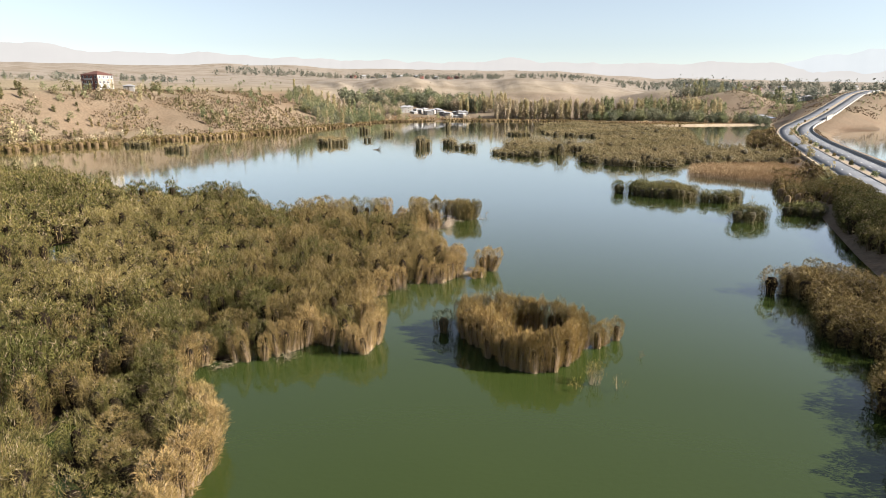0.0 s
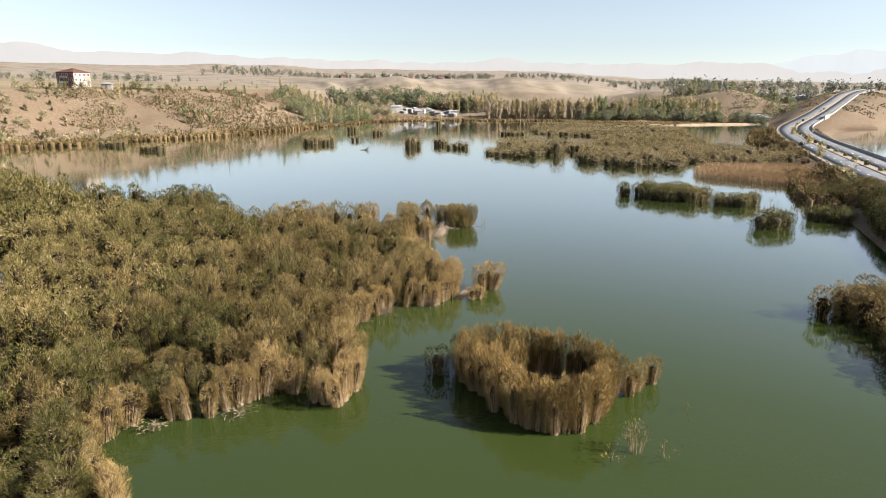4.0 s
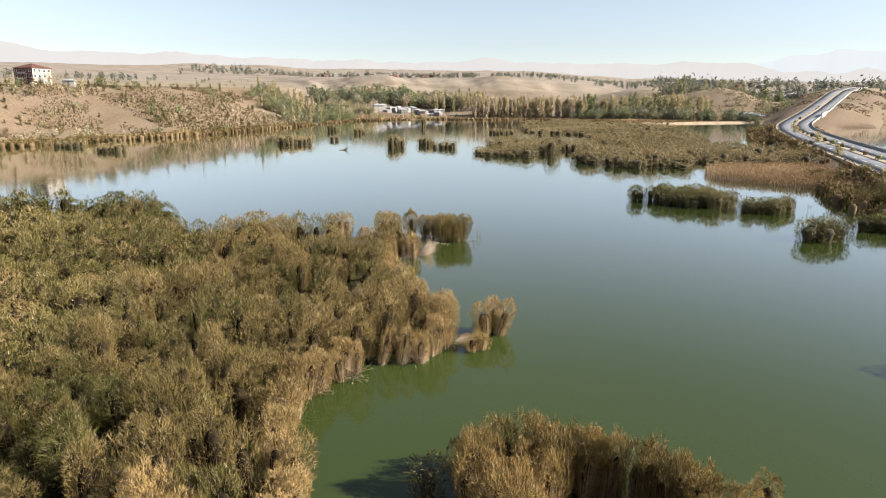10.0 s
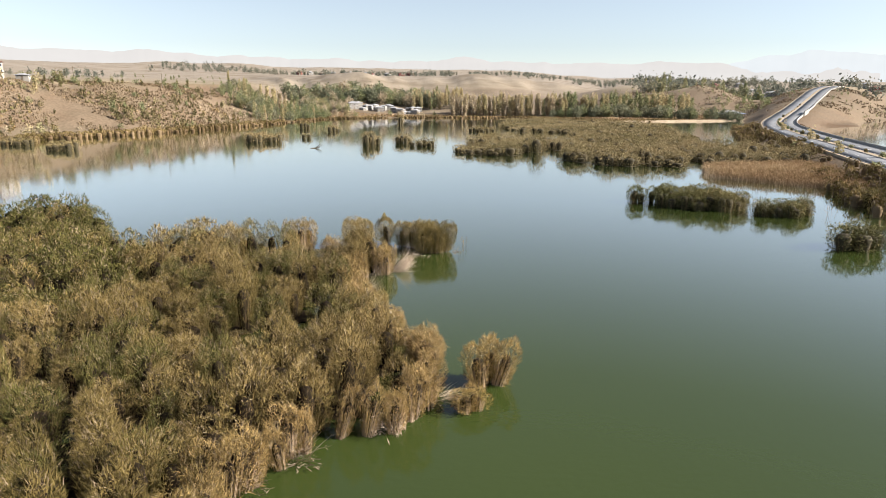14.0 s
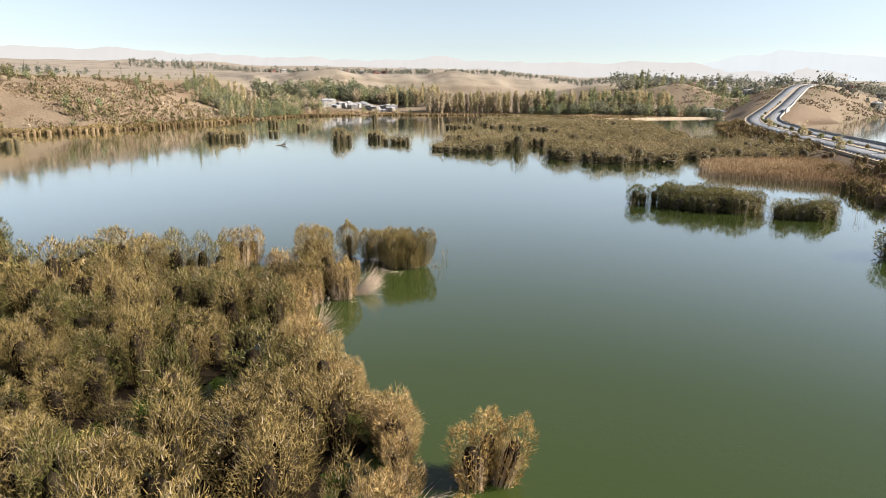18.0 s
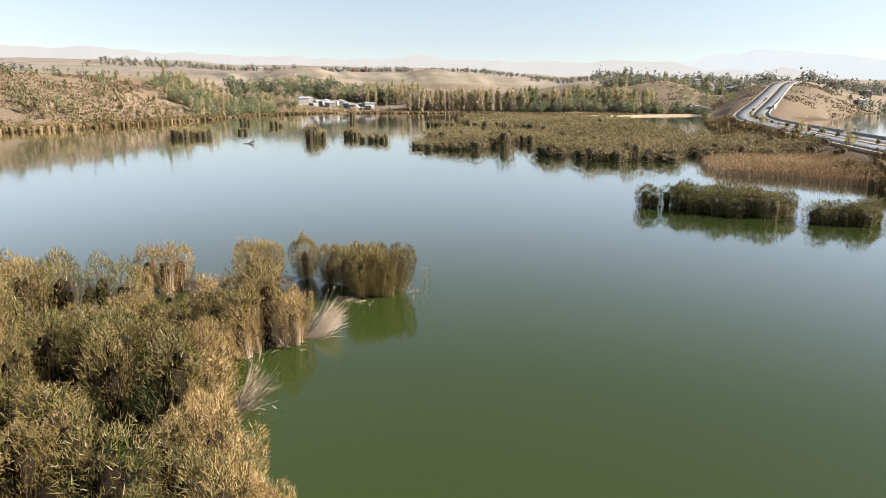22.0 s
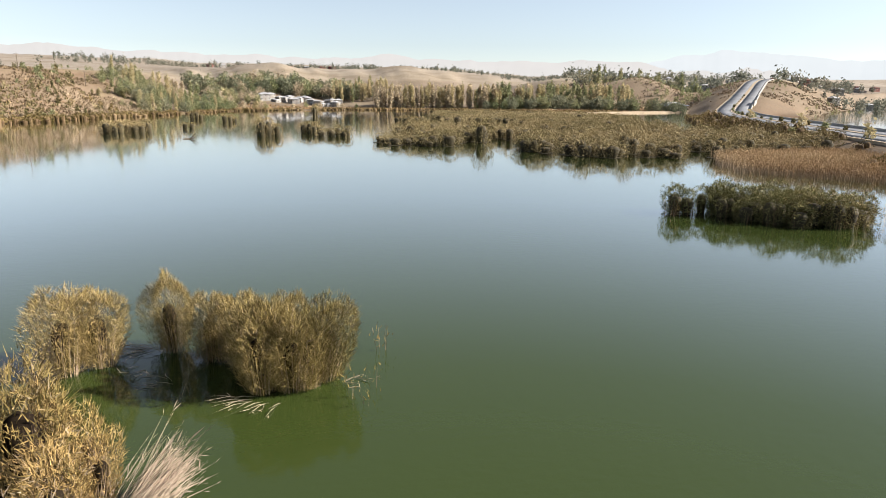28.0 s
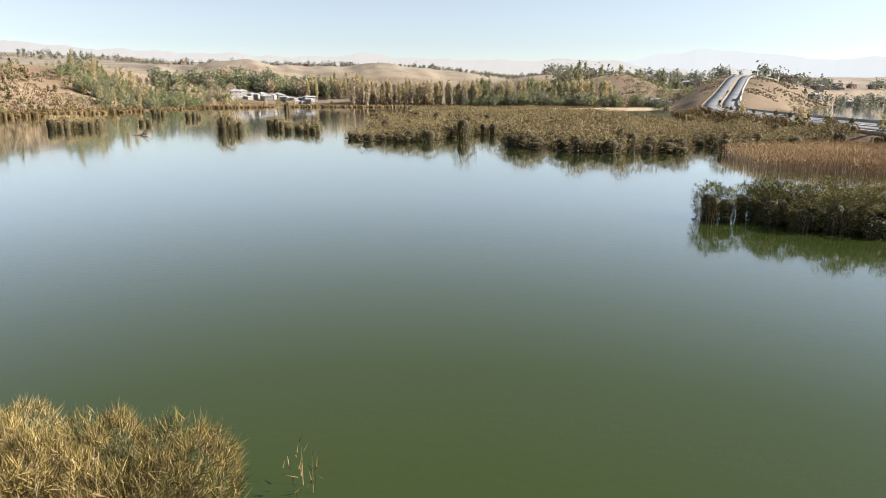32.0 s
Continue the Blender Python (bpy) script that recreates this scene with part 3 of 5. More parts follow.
REED_H = 4.0
GREAT = [bush(7200, 1.5, REED_H, 0.4, 0.023, low=0.06, stems=90, up=0.8, waist=0.5, heart=0.3, fill=0.6) for _ in range(3)]
EDGE = [bush(1600, 1.15, REED_H, 0.4, 0.04, low=0.08, stems=90, up=0.8, waist=0.62, heart=0.42, fill=0.45) for _ in range(7)]
FINE = [bush(1800, 1.3, REED_H, 0.37, 0.036, up=0.85, heart=0.42, fill=0.45) for _ in range(8)]
MID = [bush(700, 1.3, REED_H, 0.42, 0.075, up=0.85) for _ in range(8)]
FAR = [bush(230, 1.4, REED_H, 0.6, 0.17, stems=6) for _ in range(8)]
HEDGE = [bush(900, 1.5, REED_H, 0.38, 0.08, low=0.04, stems=14, waist=0.8, up=0.55, heart=0.5, fill=0.4) for _ in range(8)]
MOUND = [bush(480, 2.4, REED_H, 0.45, 0.15, low=0.04, stems=6, waist=0.8, up=0.45, heart=0.5, fill=0.45) for _ in range(7)]
TUSSOCK = [cushion(110, 1.9, 2.6, 0.5, 0.2, 1.5) for _ in range(6)]
LOW = [reed_tuft(26, 2.0, 2.1, 6, 0.5, 0.11, lean=0.15, dome=0.2) for _ in range(5)]


def lumpy(poly, step, wide, pits, pull=0.22, drop=0.34):
    """Places of tufts gathered in mounds, with the height of each (high in the middle of a mound, low between) and its way from the middle; a share of the mounds is left out as pits."""
    P, C = scatter(poly, step, 0.3), scatter(poly, wide, 0.42)
    own, gone = rng.uniform(0.72, 1.18, len(C)), rng.random(len(C)) < pits
    who, d = np.zeros(len(P), int), np.zeros(len(P))
    for a in range(0, len(P), 500):
        q = np.hypot(P[a:a + 500, None, 0] - C[None, :, 0], P[a:a + 500, None, 1] - C[None, :, 1])
        who[a:a + 500], d[a:a + 500] = q.argmin(1), q.min(1)
    tall = own[who] * (1.06 - drop * np.minimum(d / wide / 0.62, 1.1) ** 2) * rng.uniform(0.88, 1.1, len(P))
    keep = ~(gone[who] & (d < wide * 0.5))
    return (P + (C[who] - P) * pull)[keep], tall[keep], (P - C[who])[keep] / wide


def joined(name, tufts, P, scale, tall, mats, z=None, slant=None):
    """Many clumps joined into one mesh."""
    V, F, M, c = [], [], [], 0
    for k, (x, y) in enumerate(P):
        v, f, m = tufts[rng.integers(len(tufts))]
        a = rng.uniform(0, 2 * np.pi)
        ca, sa = math.cos(a), math.sin(a)
        w = np.empty_like(v)
        w[:, 0] = (v[:, 0] * ca - v[:, 1] * sa) * scale[k] + x
        w[:, 1] = (v[:, 0] * sa + v[:, 1] * ca) * scale[k] + y
        w[:, 2] = v[:, 2] * tall[k] + (0 if z is None else z[k])
        if slant is not None:
            w[:, :2] += np.maximum(v[:, 2:], 0) * slant[k]
        V.append(w)
        F.append(f + c)
        M.append(m)
        c += len(v)
    return mesh_of(name, np.concatenate(V), np.concatenate(F), mats, np.concatenate(M))


def clump_meshes(name, tufts, mats):
    return [mesh_of(name, v, f, mats, m) for v, f, m in tufts]


MATS = [REED_LEAF, REED_STEM_SHADED, REED_PLUME, REED_STRAW, REED_SHADE]
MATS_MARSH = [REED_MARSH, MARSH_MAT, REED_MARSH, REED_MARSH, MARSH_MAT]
MATS_BROWN = [REED_TAN, REED_STEM_SHADED, REED_PLUME, REED_STEM_SHADED, REED_SHADE]
MATS_GREEN = [REED_GREEN, REED_STEM_SHADED, REED_GREEN, REED_STRAW, MARSH_MAT]
MATS_GOLD = [REED_GOLD, REED_STEM, REED_PLUME, REED_STRAW, REED_SHADE]
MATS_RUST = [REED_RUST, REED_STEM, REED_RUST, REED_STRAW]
CLUMP_TAN = clump_meshes("reed_clump", EDGE, [REED_EDGE, REED_STEM, REED_PLUME, REED_STRAW, REED_SHADE])
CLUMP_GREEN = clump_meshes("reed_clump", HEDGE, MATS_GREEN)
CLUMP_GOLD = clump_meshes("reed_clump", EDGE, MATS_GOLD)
CLUMP_NEAR = clump_meshes("reed_clump", GREAT, [REED_NEAR, REED_STEM, REED_PLUME, REED_STRAW, REED_SHADE])
CLUMP_FAR = clump_meshes("reed_clump", [cushion(420, 2.3, REED_H, 0.45, 0.16, 1.9) for _ in range(5)], MATS_MARSH)


def clumps(thing, meshes, P, s=(0.85, 1.15), t=(0.85, 1.1), slant=None):
    """Clumps as parts of a thing, each leaning by its slant (metres across for each metre up)."""
    for i, (x, y) in enumerate(P):
        ob = part("reed_clump", meshes[rng.integers(len(meshes))], None, thing)
        k = rng.uniform(*s)
        tip = Vector((0, 0, 1)) if slant is None else Vector((slant[i][0], slant[i][1], 1)).normalized()
        turn = Vector((0, 0, 1)).rotation_difference(tip).to_matrix().to_4x4()
        ob.matrix_basis = Matrix.Translation((x, y, 0)) @ turn @ pose(0, 0, 0, 0, 0, rng.uniform(0, 360)) @ Matrix.Diagonal((k, k, rng.uniform(*t), 1))


def reed_thing(name, label, meshes, P, s=(0.85, 1.15), t=(0.85, 1.1), group="", slant=None):
    thing = tagged(new(name), label, "reeds", group)
    clumps(thing, meshes, P, s, t, slant)
    return thing


def outward(poly, P):
    """The way from points inside a polygon to its nearest edge, one metre long."""
    poly, P = np.asarray(poly, float), np.asarray(P, float)
    best, way = np.full(len(P), 1e9), np.zeros((len(P), 2))
    for a, b in zip(poly, np.roll(poly, -1, 0)):
        d = b - a
        q = a + np.clip(((P - a) @ d) / (d @ d), 0, 1)[:, None] * d - P
        r = np.hypot(*q.T)
        near = r < best
        best[near], way[near] = r[near], q[near]
    return way / np.maximum(np.hypot(*way.T), 0.05)[:, None]


BED = [(-7, 12), (-11, 24), (-14.8, 33), (-13.4, 40), (-14.8, 45.5), (-18, 50.5), (-19.8, 53.5), (-18, 57), (-14, 57.5), (-10, 62), (-7.4, 60), (-4.8, 58.4), (-3.3, 62), (-5, 70), (-4.8, 77), (-0.2, 82.3), (3.7, 82.6), (6.6, 86.5), (7, 91),
       (5.4, 97), (2.4, 103), (0.9, 106.8), (0.7, 111), (-0.3, 114.5), (2.5, 117.2), (5, 118.4), (5.2, 121), (2, 123.5), (-3, 124.5), (-9, 126.5), (-19.7, 133), (-28.6, 131), (-40, 153), (-52, 151), (-68, 161), (-86, 174), (-111, 196), (-135, 205), (-120, 165), (-40, 60), (-16, 12)]


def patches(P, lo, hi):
    """Low mats of fallen stems and of painted shade, one small uneven patch round each point."""
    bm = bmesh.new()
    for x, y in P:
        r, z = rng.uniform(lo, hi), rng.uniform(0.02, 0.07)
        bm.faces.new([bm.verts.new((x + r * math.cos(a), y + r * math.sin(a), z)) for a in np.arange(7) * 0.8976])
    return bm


def build_bed():
    bed = tagged(new("reed_bed"), "dense bed of tall olive and straw-coloured reeds standing in the lake", "reeds", kind="stuff")
    line = [(0, 20), (1, 60), (4, 90), (11, 116), (14, 126)]
    # finer clumps towards the open water, coarser ones deep in the bed
    for tufts, step, lo, hi in ((FINE, 2.45, 0, 28), (MID, 2.5, 28, 62), (FAR, 2.7, 62, 400)):
        P = scatter(BED, step, 0.42)
        far = line_distance(line, P)[0] + rng.uniform(-3, 3, len(P))
        P = P[(far >= lo) & (far < hi) & (rng.random(len(P)) > 0.08) & (fractal(P, 0.2, 2) > 0.31)]
        edge, _ = line_distance(BED, P, True)
        tall = rng.uniform(0.66, 1.14, len(P)) * (0.74 + 0.4 * smooth(0.25, 0.65, fractal(P + 40, 0.19, 2)))
        # Dark sheets put the shade of the gaps onto the floor.
        part("bed_floor", patches(P[edge > 2.2], 1.5, 2.0), REED_SHADE, bed, "dark floor sheets for the shade between the stems")
        if lo == 0:
            rim = (edge < 1.3) & (P[:, 1] > 26) & (P[:, 1] < 126)
            clumps(bed, CLUMP_TAN, P[rim], (0.8, 1.1), (0.65, 1.0), outward(BED, P[rim]) * rng.uniform(0.0, 0.22, (rim.sum(), 1)))
            P, tall = P[~rim], tall[~rim]
            # a closer row along the water's edge
            ring = np.array(BED + BED[:1], float)
            s = np.concatenate([[0], np.cumsum(np.hypot(*np.diff(ring, axis=0).T))])
            u = np.arange(0, s[-1], 1.6)
            u = u + rng.uniform(-0.5, 0.5, len(u))
            Q = np.column_stack([np.interp(u, s, ring[:, 0]), np.interp(u, s, ring[:, 1])])
            Q = Q[(Q[:, 0] > -24) & (Q[:, 1] > 26) & (Q[:, 1] < 126) & (Q[:, 0] > -24 + 0.12 * Q[:, 1])]
            inner = np.where(inside(BED, Q + 0.3)[:, None], 1, -1) * 0.3
            Q = Q + inner
            clumps(bed, CLUMP_TAN, Q, (0.42, 0.75), (0.5, 0.92), rng.normal(0, 0.12, (len(Q), 2)))
        dry = rng.random(len(P)) < 0.85 * smooth(-45, 12, P[:, 0] + 0.12 * (P[:, 1] - 60))
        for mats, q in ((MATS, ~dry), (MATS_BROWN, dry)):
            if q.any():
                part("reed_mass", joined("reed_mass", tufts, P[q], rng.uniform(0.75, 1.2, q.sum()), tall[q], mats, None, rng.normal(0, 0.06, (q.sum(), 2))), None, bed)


build_bed()

RING = [(4.4, 63.2), (5.7, 59), (8.4, 54.6), (11, 53.2), (14.8, 55.6), (16.8, 58.5), (17, 61), (14.7, 62.8), (12.2, 65.5), (8.7, 67), (5.4, 66.2)]
P = scatter(RING, 1.2, 0.35)
hole = ((P[:, 0] - 12.2) / 3.3) ** 2 + ((P[:, 1] - 59.8) / 3.2) ** 2
P = P[hole > 1 + 0.25 * (P[:, 0] < 9)]
rim = np.array([(8.6, 55.6), (9.6, 54.6), (10.8, 54.0), (12.1, 54.4), (13.2, 55.2), (14.2, 56.2), (15.1, 57.4), (15.8, 58.8), (16.0, 60.2), (15.5, 61.4), (14.5, 62.4), (13.4, 63.2), (12.3, 64.0), (11.2, 64.8)])
P = np.vstack([P, rim + rng.uniform(-0.3, 0.3, rim.shape), (rim[1:] + rim[:-1]) / 2])
reed_thing("reed_island", "ring-shaped island of golden reeds with an open dark middle", CLUMP_GOLD, P, (0.5, 0.8), (0.72, 1.0), slant=outward(RING, P) * rng.uniform(0, 0.15, (len(P), 1)))
reed_thing("reed_island", "small golden reed clump beside the ring-shaped island", CLUMP_GOLD, [(18.0, 59.6), (18.9, 60.4), (20.6, 61.6)], (0.6, 0.7), (0.5, 0.66))
reed_thing("reed_island", "low dark green bush of reeds at the edge of the island", CLUMP_GREEN, [(3.2, 64.8)], (0.7, 0.8), (0.55, 0.6))
reed_thing("reed_island", "rounded reed clump with pinkish stems off the bed", CLUMP_GOLD, [(9.8, 88.6), (10.6, 89.3), (11.2, 88.7)], (0.75, 0.95), (0.7, 0.9), slant=[(-0.05, 0), (0.05, 0.05), (0.3, 0)])
reed_thing("reed_island", "low tuft of straw reeds beside the tip of the bed", CLUMP_GOLD, [(8.3, 85.0), (9.0, 85.3)], (0.7, 0.8), (0.32, 0.4))
reed_thing("reed_island", "goblet-shaped reed clump with pale straw at its foot", CLUMP_NEAR, [(0.6, 131.2), (1.9, 132.0)], (0.9, 1.0), (0.85, 0.95))
reed_thing("reed_island", "large double clump of golden feathery reeds in open water", CLUMP_NEAR, [(9.5, 127.5), (10.8, 127.4), (12.2, 128.2), (10.7, 129.0), (9.2, 128.9), (7.0, 131.6), (8.2, 130.9), (5.0, 133.2), (11.5, 127.6), (10.0, 128.1)],
           (0.68, 0.86), (0.76, 0.94), slant=[(-0.04, -0.04), (0.0, -0.08), (0.16, -0.03), (0.05, 0.05), (0, 0), (0, 0), (0, 0), (-0.05, 0), (0.08, -0.06), (0, 0)])
reed_thing("reed_island", "narrow reed clump at the far end of the bed", CLUMP_GOLD, [(-6, 131), (-7.5, 132), (-5, 131.8)], (0.8, 1.0), (0.85, 1.0))

ISLE = [(53.8, 161.5), (55, 159.5), (60.5, 153.6), (66, 151.6), (69.3, 154.5), (70, 158), (66, 164), (57, 166)]
reed_thing("reed_island", "long dark green reed island with a dry stem edge", CLUMP_GREEN, scatter(ISLE, 1.7, 0.4), (0.75, 1.12), (0.5, 0.88))
reed_thing("reed_island", "small round reed clump beside the long island", CLUMP_GREEN, [(52.2, 163.2), (53.2, 162.6), (52.9, 164.6)], (0.8, 0.95), (0.65, 0.8))
reed_thing("reed_island", "low spreading reed island with olive tops", CLUMP_GREEN, scatter(round_poly(73, 148.5, 5.3, 3), 1.8, 0.4), (0.7, 1.05), (0.45, 0.8))
reed_thing("reed_island", "rounded reed island with pale olive tops", CLUMP_GREEN, scatter(round_poly(66.5, 124.8, 3.1, 2.4), 1.8, 0.4), (0.8, 1.4), (0.55, 0.9))
reed_thing("reed_island", "low dark reed island close to the bank", CLUMP_GREEN, scatter(round_poly(81.5, 130, 4.5, 2.6), 1.8), (0.9, 1.1), (0.55, 0.7))

RIGHT = [(44.4, 77), (48.2, 75), (44.5, 68), (43.2, 64.4), (42.2, 59.8), (44.3, 55.2), (38, 47), (33, 38), (29, 31), (38, 24), (52, 44), (57, 70), (54, 82)]
reed_bed = tagged(new("reed_bed"), "thick reed stand with olive tops and dark shaded edge", "reeds", kind="stuff")
P = scatter(RIGHT, 2.0)
part("reed_mass", joined("reed_mass", HEDGE, P, rng.uniform(0.8, 1.05, len(P)), 0.5 + 0.55 * fractal(P, 0.2, 2), MATS_BROWN), None, reed_bed)
STRIP = [(66, 76), (69, 84), (71.5, 97), (80.5, 117), (90, 132), (97, 141), (90.5, 149.5), (94, 157), (108, 162), (106, 152), (98, 134), (90, 114), (80, 90), (73, 74)]
reed_bed = tagged(new("reed_bed"), "strip of dark green reeds along the foot of the road embankment", "reeds", kind="stuff")
P = scatter(STRIP, 2.3)
part("reed_mass", joined("reed_mass", HEDGE, P, rng.uniform(0.9, 1.2, len(P)), 0.6 + 0.5 * fractal(P, 0.2, 2), MATS, np.maximum(height(P), 0) * 0.8), None, reed_bed)

FIELD = [(85, 196), (95, 182.5), (103, 172.5), (104, 164), (112, 172), (135, 218), (118, 222), (95, 218)]
reed_bed = tagged(new("reed_bed"), "level field of rust-brown reeds", "reeds", kind="stuff")
P = scatter(FIELD, 1.8)
part("reed_mass", joined("reed_mass", LOW, P, rng.uniform(0.7, 0.9, len(P)), rng.uniform(0.9, 1.1, len(P)), MATS_RUST), None, reed_bed)
MARSH = [(62, 234), (76, 223), (95, 219.5), (120, 224), (138, 226), (152, 262), (134, 283), (141, 325), (165, 385), (182, 425), (194, 480), (192, 518), (150, 590), (110, 560), (84, 430), (78, 330), (70, 290), (72, 262), (63, 246)]
INLET = [(67, 306), (90, 312), (108, 374), (100, 388), (76, 388), (62, 345)]
POINT = [(33, 264), (50, 254), (60, 262), (66, 272), (72, 300), (66, 345), (56, 335), (44, 310), (36, 290)]
for poly, label in ((MARSH, "wide marsh of tan and olive reeds between lake and road"), (POINT, "reed point with a straight dark edge on the open water")):
    reed_bed = tagged(new("reed_bed"), label, "reeds", kind="stuff")
    P, tall, _ = lumpy(poly, 4.6, 8.5, 0.1, 0.3, 0.5)
    dry = ~inside(INLET, P)
    P, tall = P[dry], tall[dry]
    far = np.interp(P[:, 1], (300, 420), (1, 0.5))
    some = rng.random(len(P)) < far
    P, tall = P[some], tall[some] * rng.uniform(0.75, 1.15, some.sum()) * np.interp(P[some][:, 1], (300, 420, 560), (1.12, 0.78, 0.4))
    part("reed_mass", joined("reed_mass", MOUND, P, rng.uniform(0.85, 1.35, len(P)) / np.sqrt(np.interp(P[:, 1], (300, 420), (1, 0.6))), tall, MATS_MARSH), None, reed_bed)
    part("bed_floor", patches(P, 1.6, 2.3), MARSH_MAT, reed_bed, "brown mat of dead stems")

for cx, cy, rx, ry, t, lab in ((-40, 330, 7.5, 6, 1.0, "low broad reed island in the open lake"), (4.6, 309, 3.6, 3, 1.35, "tall reed tuft in open water"), (18.3, 320, 4, 3, 1.0, "rounded reed tuft in open water"), (24.4, 301, 4.4, 2.6, 0.8, "flat reed tuft in open water"),
                               (66, 403, 8, 4, 0.7, "flat dark reed islet before the far marsh"), (-31, 433, 3, 3, 1.1, "small reed tuft near the far shore"), (-13.6, 404, 3, 3, 0.9, "small reed tuft near the far shore"),
                               (-102, 291, 6, 3, 0.9, "reed tuft off the bushy bank"), (-128, 315, 6, 3, 0.9, "reed tuft off the bushy bank"), (-24, 350, 2.5, 2, 0.6, "thin low reed tuft in open water"), (27, 480, 2.2, 2, 1.7, "narrow tall bush of reeds in the shallows")):
    reed_thing("reed_islet", lab, CLUMP_FAR, scatter(round_poly(cx, cy, rx, ry), 2.6), (0.8, 1.1), (0.55 * t, 1.0 * t), "reed islets")


def shore_reeds():
    line = np.array(LAKE[:13] , float)
    d = np.concatenate([[0], np.cumsum(np.hypot(*np.diff(line, axis=0).T))])
    s = rng.uniform(0, d[-1], 1000)
    P = np.stack([np.interp(s, d, line[:, 0]), np.interp(s, d, line[:, 1])], 1) + rng.normal(0, 2.0, (1000, 2))
    keep = fractal(P, 0.04, 2) > 0.3
    P = P[keep]
    bed = tagged(new("reed_fringe"), "broken fringe of tan reeds along the lake shore", "reeds", kind="stuff")
    part("reed_mass", joined("reed_mass", TUSSOCK, P, rng.uniform(0.8, 1.6, len(P)), rng.uniform(0.5, 1.25, len(P)) * np.interp(P[:, 1], (450, 560), (1, 0.55)), MATS_BROWN, np.maximum(height(P), 0)), None, bed)


shore_reeds()


# ---- trees and shrubs ----
def crown_mesh(name, mat, r, z0, z1, leaves, size, lumps, shape):
    """A crown of leaf sprays gathered in lumps. shape: half-width at a height share."""
    u = rng.uniform(0, 1, lumps)
    a = rng.uniform(0, 2 * np.pi, lumps)
    q = np.sqrt(rng.uniform(0.1, 1, lumps)) * np.array([shape(v) for v in u]) * r
    C = np.column_stack([np.cos(a) * q, np.sin(a) * q, z0 + (z1 - z0) * u])
    who = rng.integers(lumps, size=leaves)
    spread = r * 0.3
    at = C[who] + rng.normal(0, 1, (leaves, 3)) * (spread, spread, (z1 - z0) / lumps * 1.4 + spread * 0.5)
    at[:, 2] = np.maximum(at[:, 2], z0 * 0.6)
    d1 = rng.normal(0, 1, (leaves, 3))
    d1 /= np.linalg.norm(d1, axis=1)[:, None]
    d2 = np.cross(d1, rng.normal(0, 1, (leaves, 3)))
    d2 /= np.linalg.norm(d2, axis=1)[:, None]
    s = (size * rng.uniform(0.6, 1.3, leaves))[:, None]
    V = np.stack([at - d1 * s, at - d2 * s * 0.45, at + d2 * s * 0.45, at + d1 * s], 1).reshape(-1, 3)
    i = np.arange(leaves)[:, None] * 4
    F = np.concatenate([i + (0, 1, 2), i + (1, 3, 2)])
    return mesh_of(name, V, F, [mat])


def trunk_mesh(h, r, limbs=5):
    bm = bmesh.new()
    bmesh.ops.create_cone(bm, cap_ends=True, segments=7, radius1=r, radius2=r * 0.3, depth=h, matrix=Matrix.Translation((0, 0, h / 2 - 0.3)))
    for k in range(limbs):
        a, z = k * 2.4, h * (0.35 + 0.1 * k)
        m = Matrix.Translation((0, 0, z)) @ Matrix.Rotation(a, 4, "Z") @ Matrix.Rotation(0.7, 4, "Y") @ Matrix.Translation((0, 0, h * 0.13))
        bmesh.ops.create_cone(bm, cap_ends=False, segments=5, radius1=r * 0.35, radius2=r * 0.1, depth=h * 0.26, matrix=m)
    me = bpy.data.meshes.new("trunk")
    bm.to_mesh(me)
    bm.free()
    me.materials.append(BARK)
    return me


def tree(name, label, category, crown, trunk, group):
    t = tagged(new(name), label, category, group)
    part("trunk", trunk, None, t)
    part("crown", crown, None, t)
    return t


POPLAR_SHAPE = lambda v: 0.45 + 0.9 * v * (1 - v) * 2 if v < 0.9 else 0.35
ROUND_SHAPE = lambda v: math.sqrt(max(0.05, 1 - (2 * v - 0.9) ** 2))
POPLAR_TRUNK, ROUND_TRUNK = trunk_mesh(12, 0.28), trunk_mesh(5, 0.3)
KINDS = []
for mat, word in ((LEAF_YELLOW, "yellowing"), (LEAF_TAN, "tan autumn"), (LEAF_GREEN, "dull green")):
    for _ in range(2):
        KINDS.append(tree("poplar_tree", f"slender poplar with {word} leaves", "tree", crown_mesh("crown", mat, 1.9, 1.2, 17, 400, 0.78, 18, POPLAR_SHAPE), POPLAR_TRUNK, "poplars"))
ROUNDS = []
for mat, word in ((LEAF_DARK, "dark green"), (LEAF_GREEN, "hazy green"), (LEAF_TAN, "brownish"), (LEAF_YELLOW, "yellow-green")):
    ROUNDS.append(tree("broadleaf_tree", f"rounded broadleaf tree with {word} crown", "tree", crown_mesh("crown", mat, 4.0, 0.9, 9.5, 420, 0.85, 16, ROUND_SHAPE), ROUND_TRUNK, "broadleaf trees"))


def plant(src, x, y, s, sz=None, z=None):
    z = ground_z(x, y) if z is None else z
    ob = copy_thing(src, pose(x, y, z, 0, 0, rng.uniform(0, 360)))
    ob.scale = (s, s, sz or s)
    return ob


def grove(poly, step, kinds, lo, hi, jitter=0.45):
    P = scatter(poly, step, jitter)
    Z = height(P)
    for (x, y), z in zip(P, Z):
        s = rng.uniform(lo, hi)
        plant(kinds[rng.integers(len(kinds))], x, y, s * rng.uniform(0.85, 1.15), s, z)
    return len(P)


def polar(r, bearing):
    return 5 + r * math.sin(radians(bearing)), 70 + r * math.cos(radians(bearing))


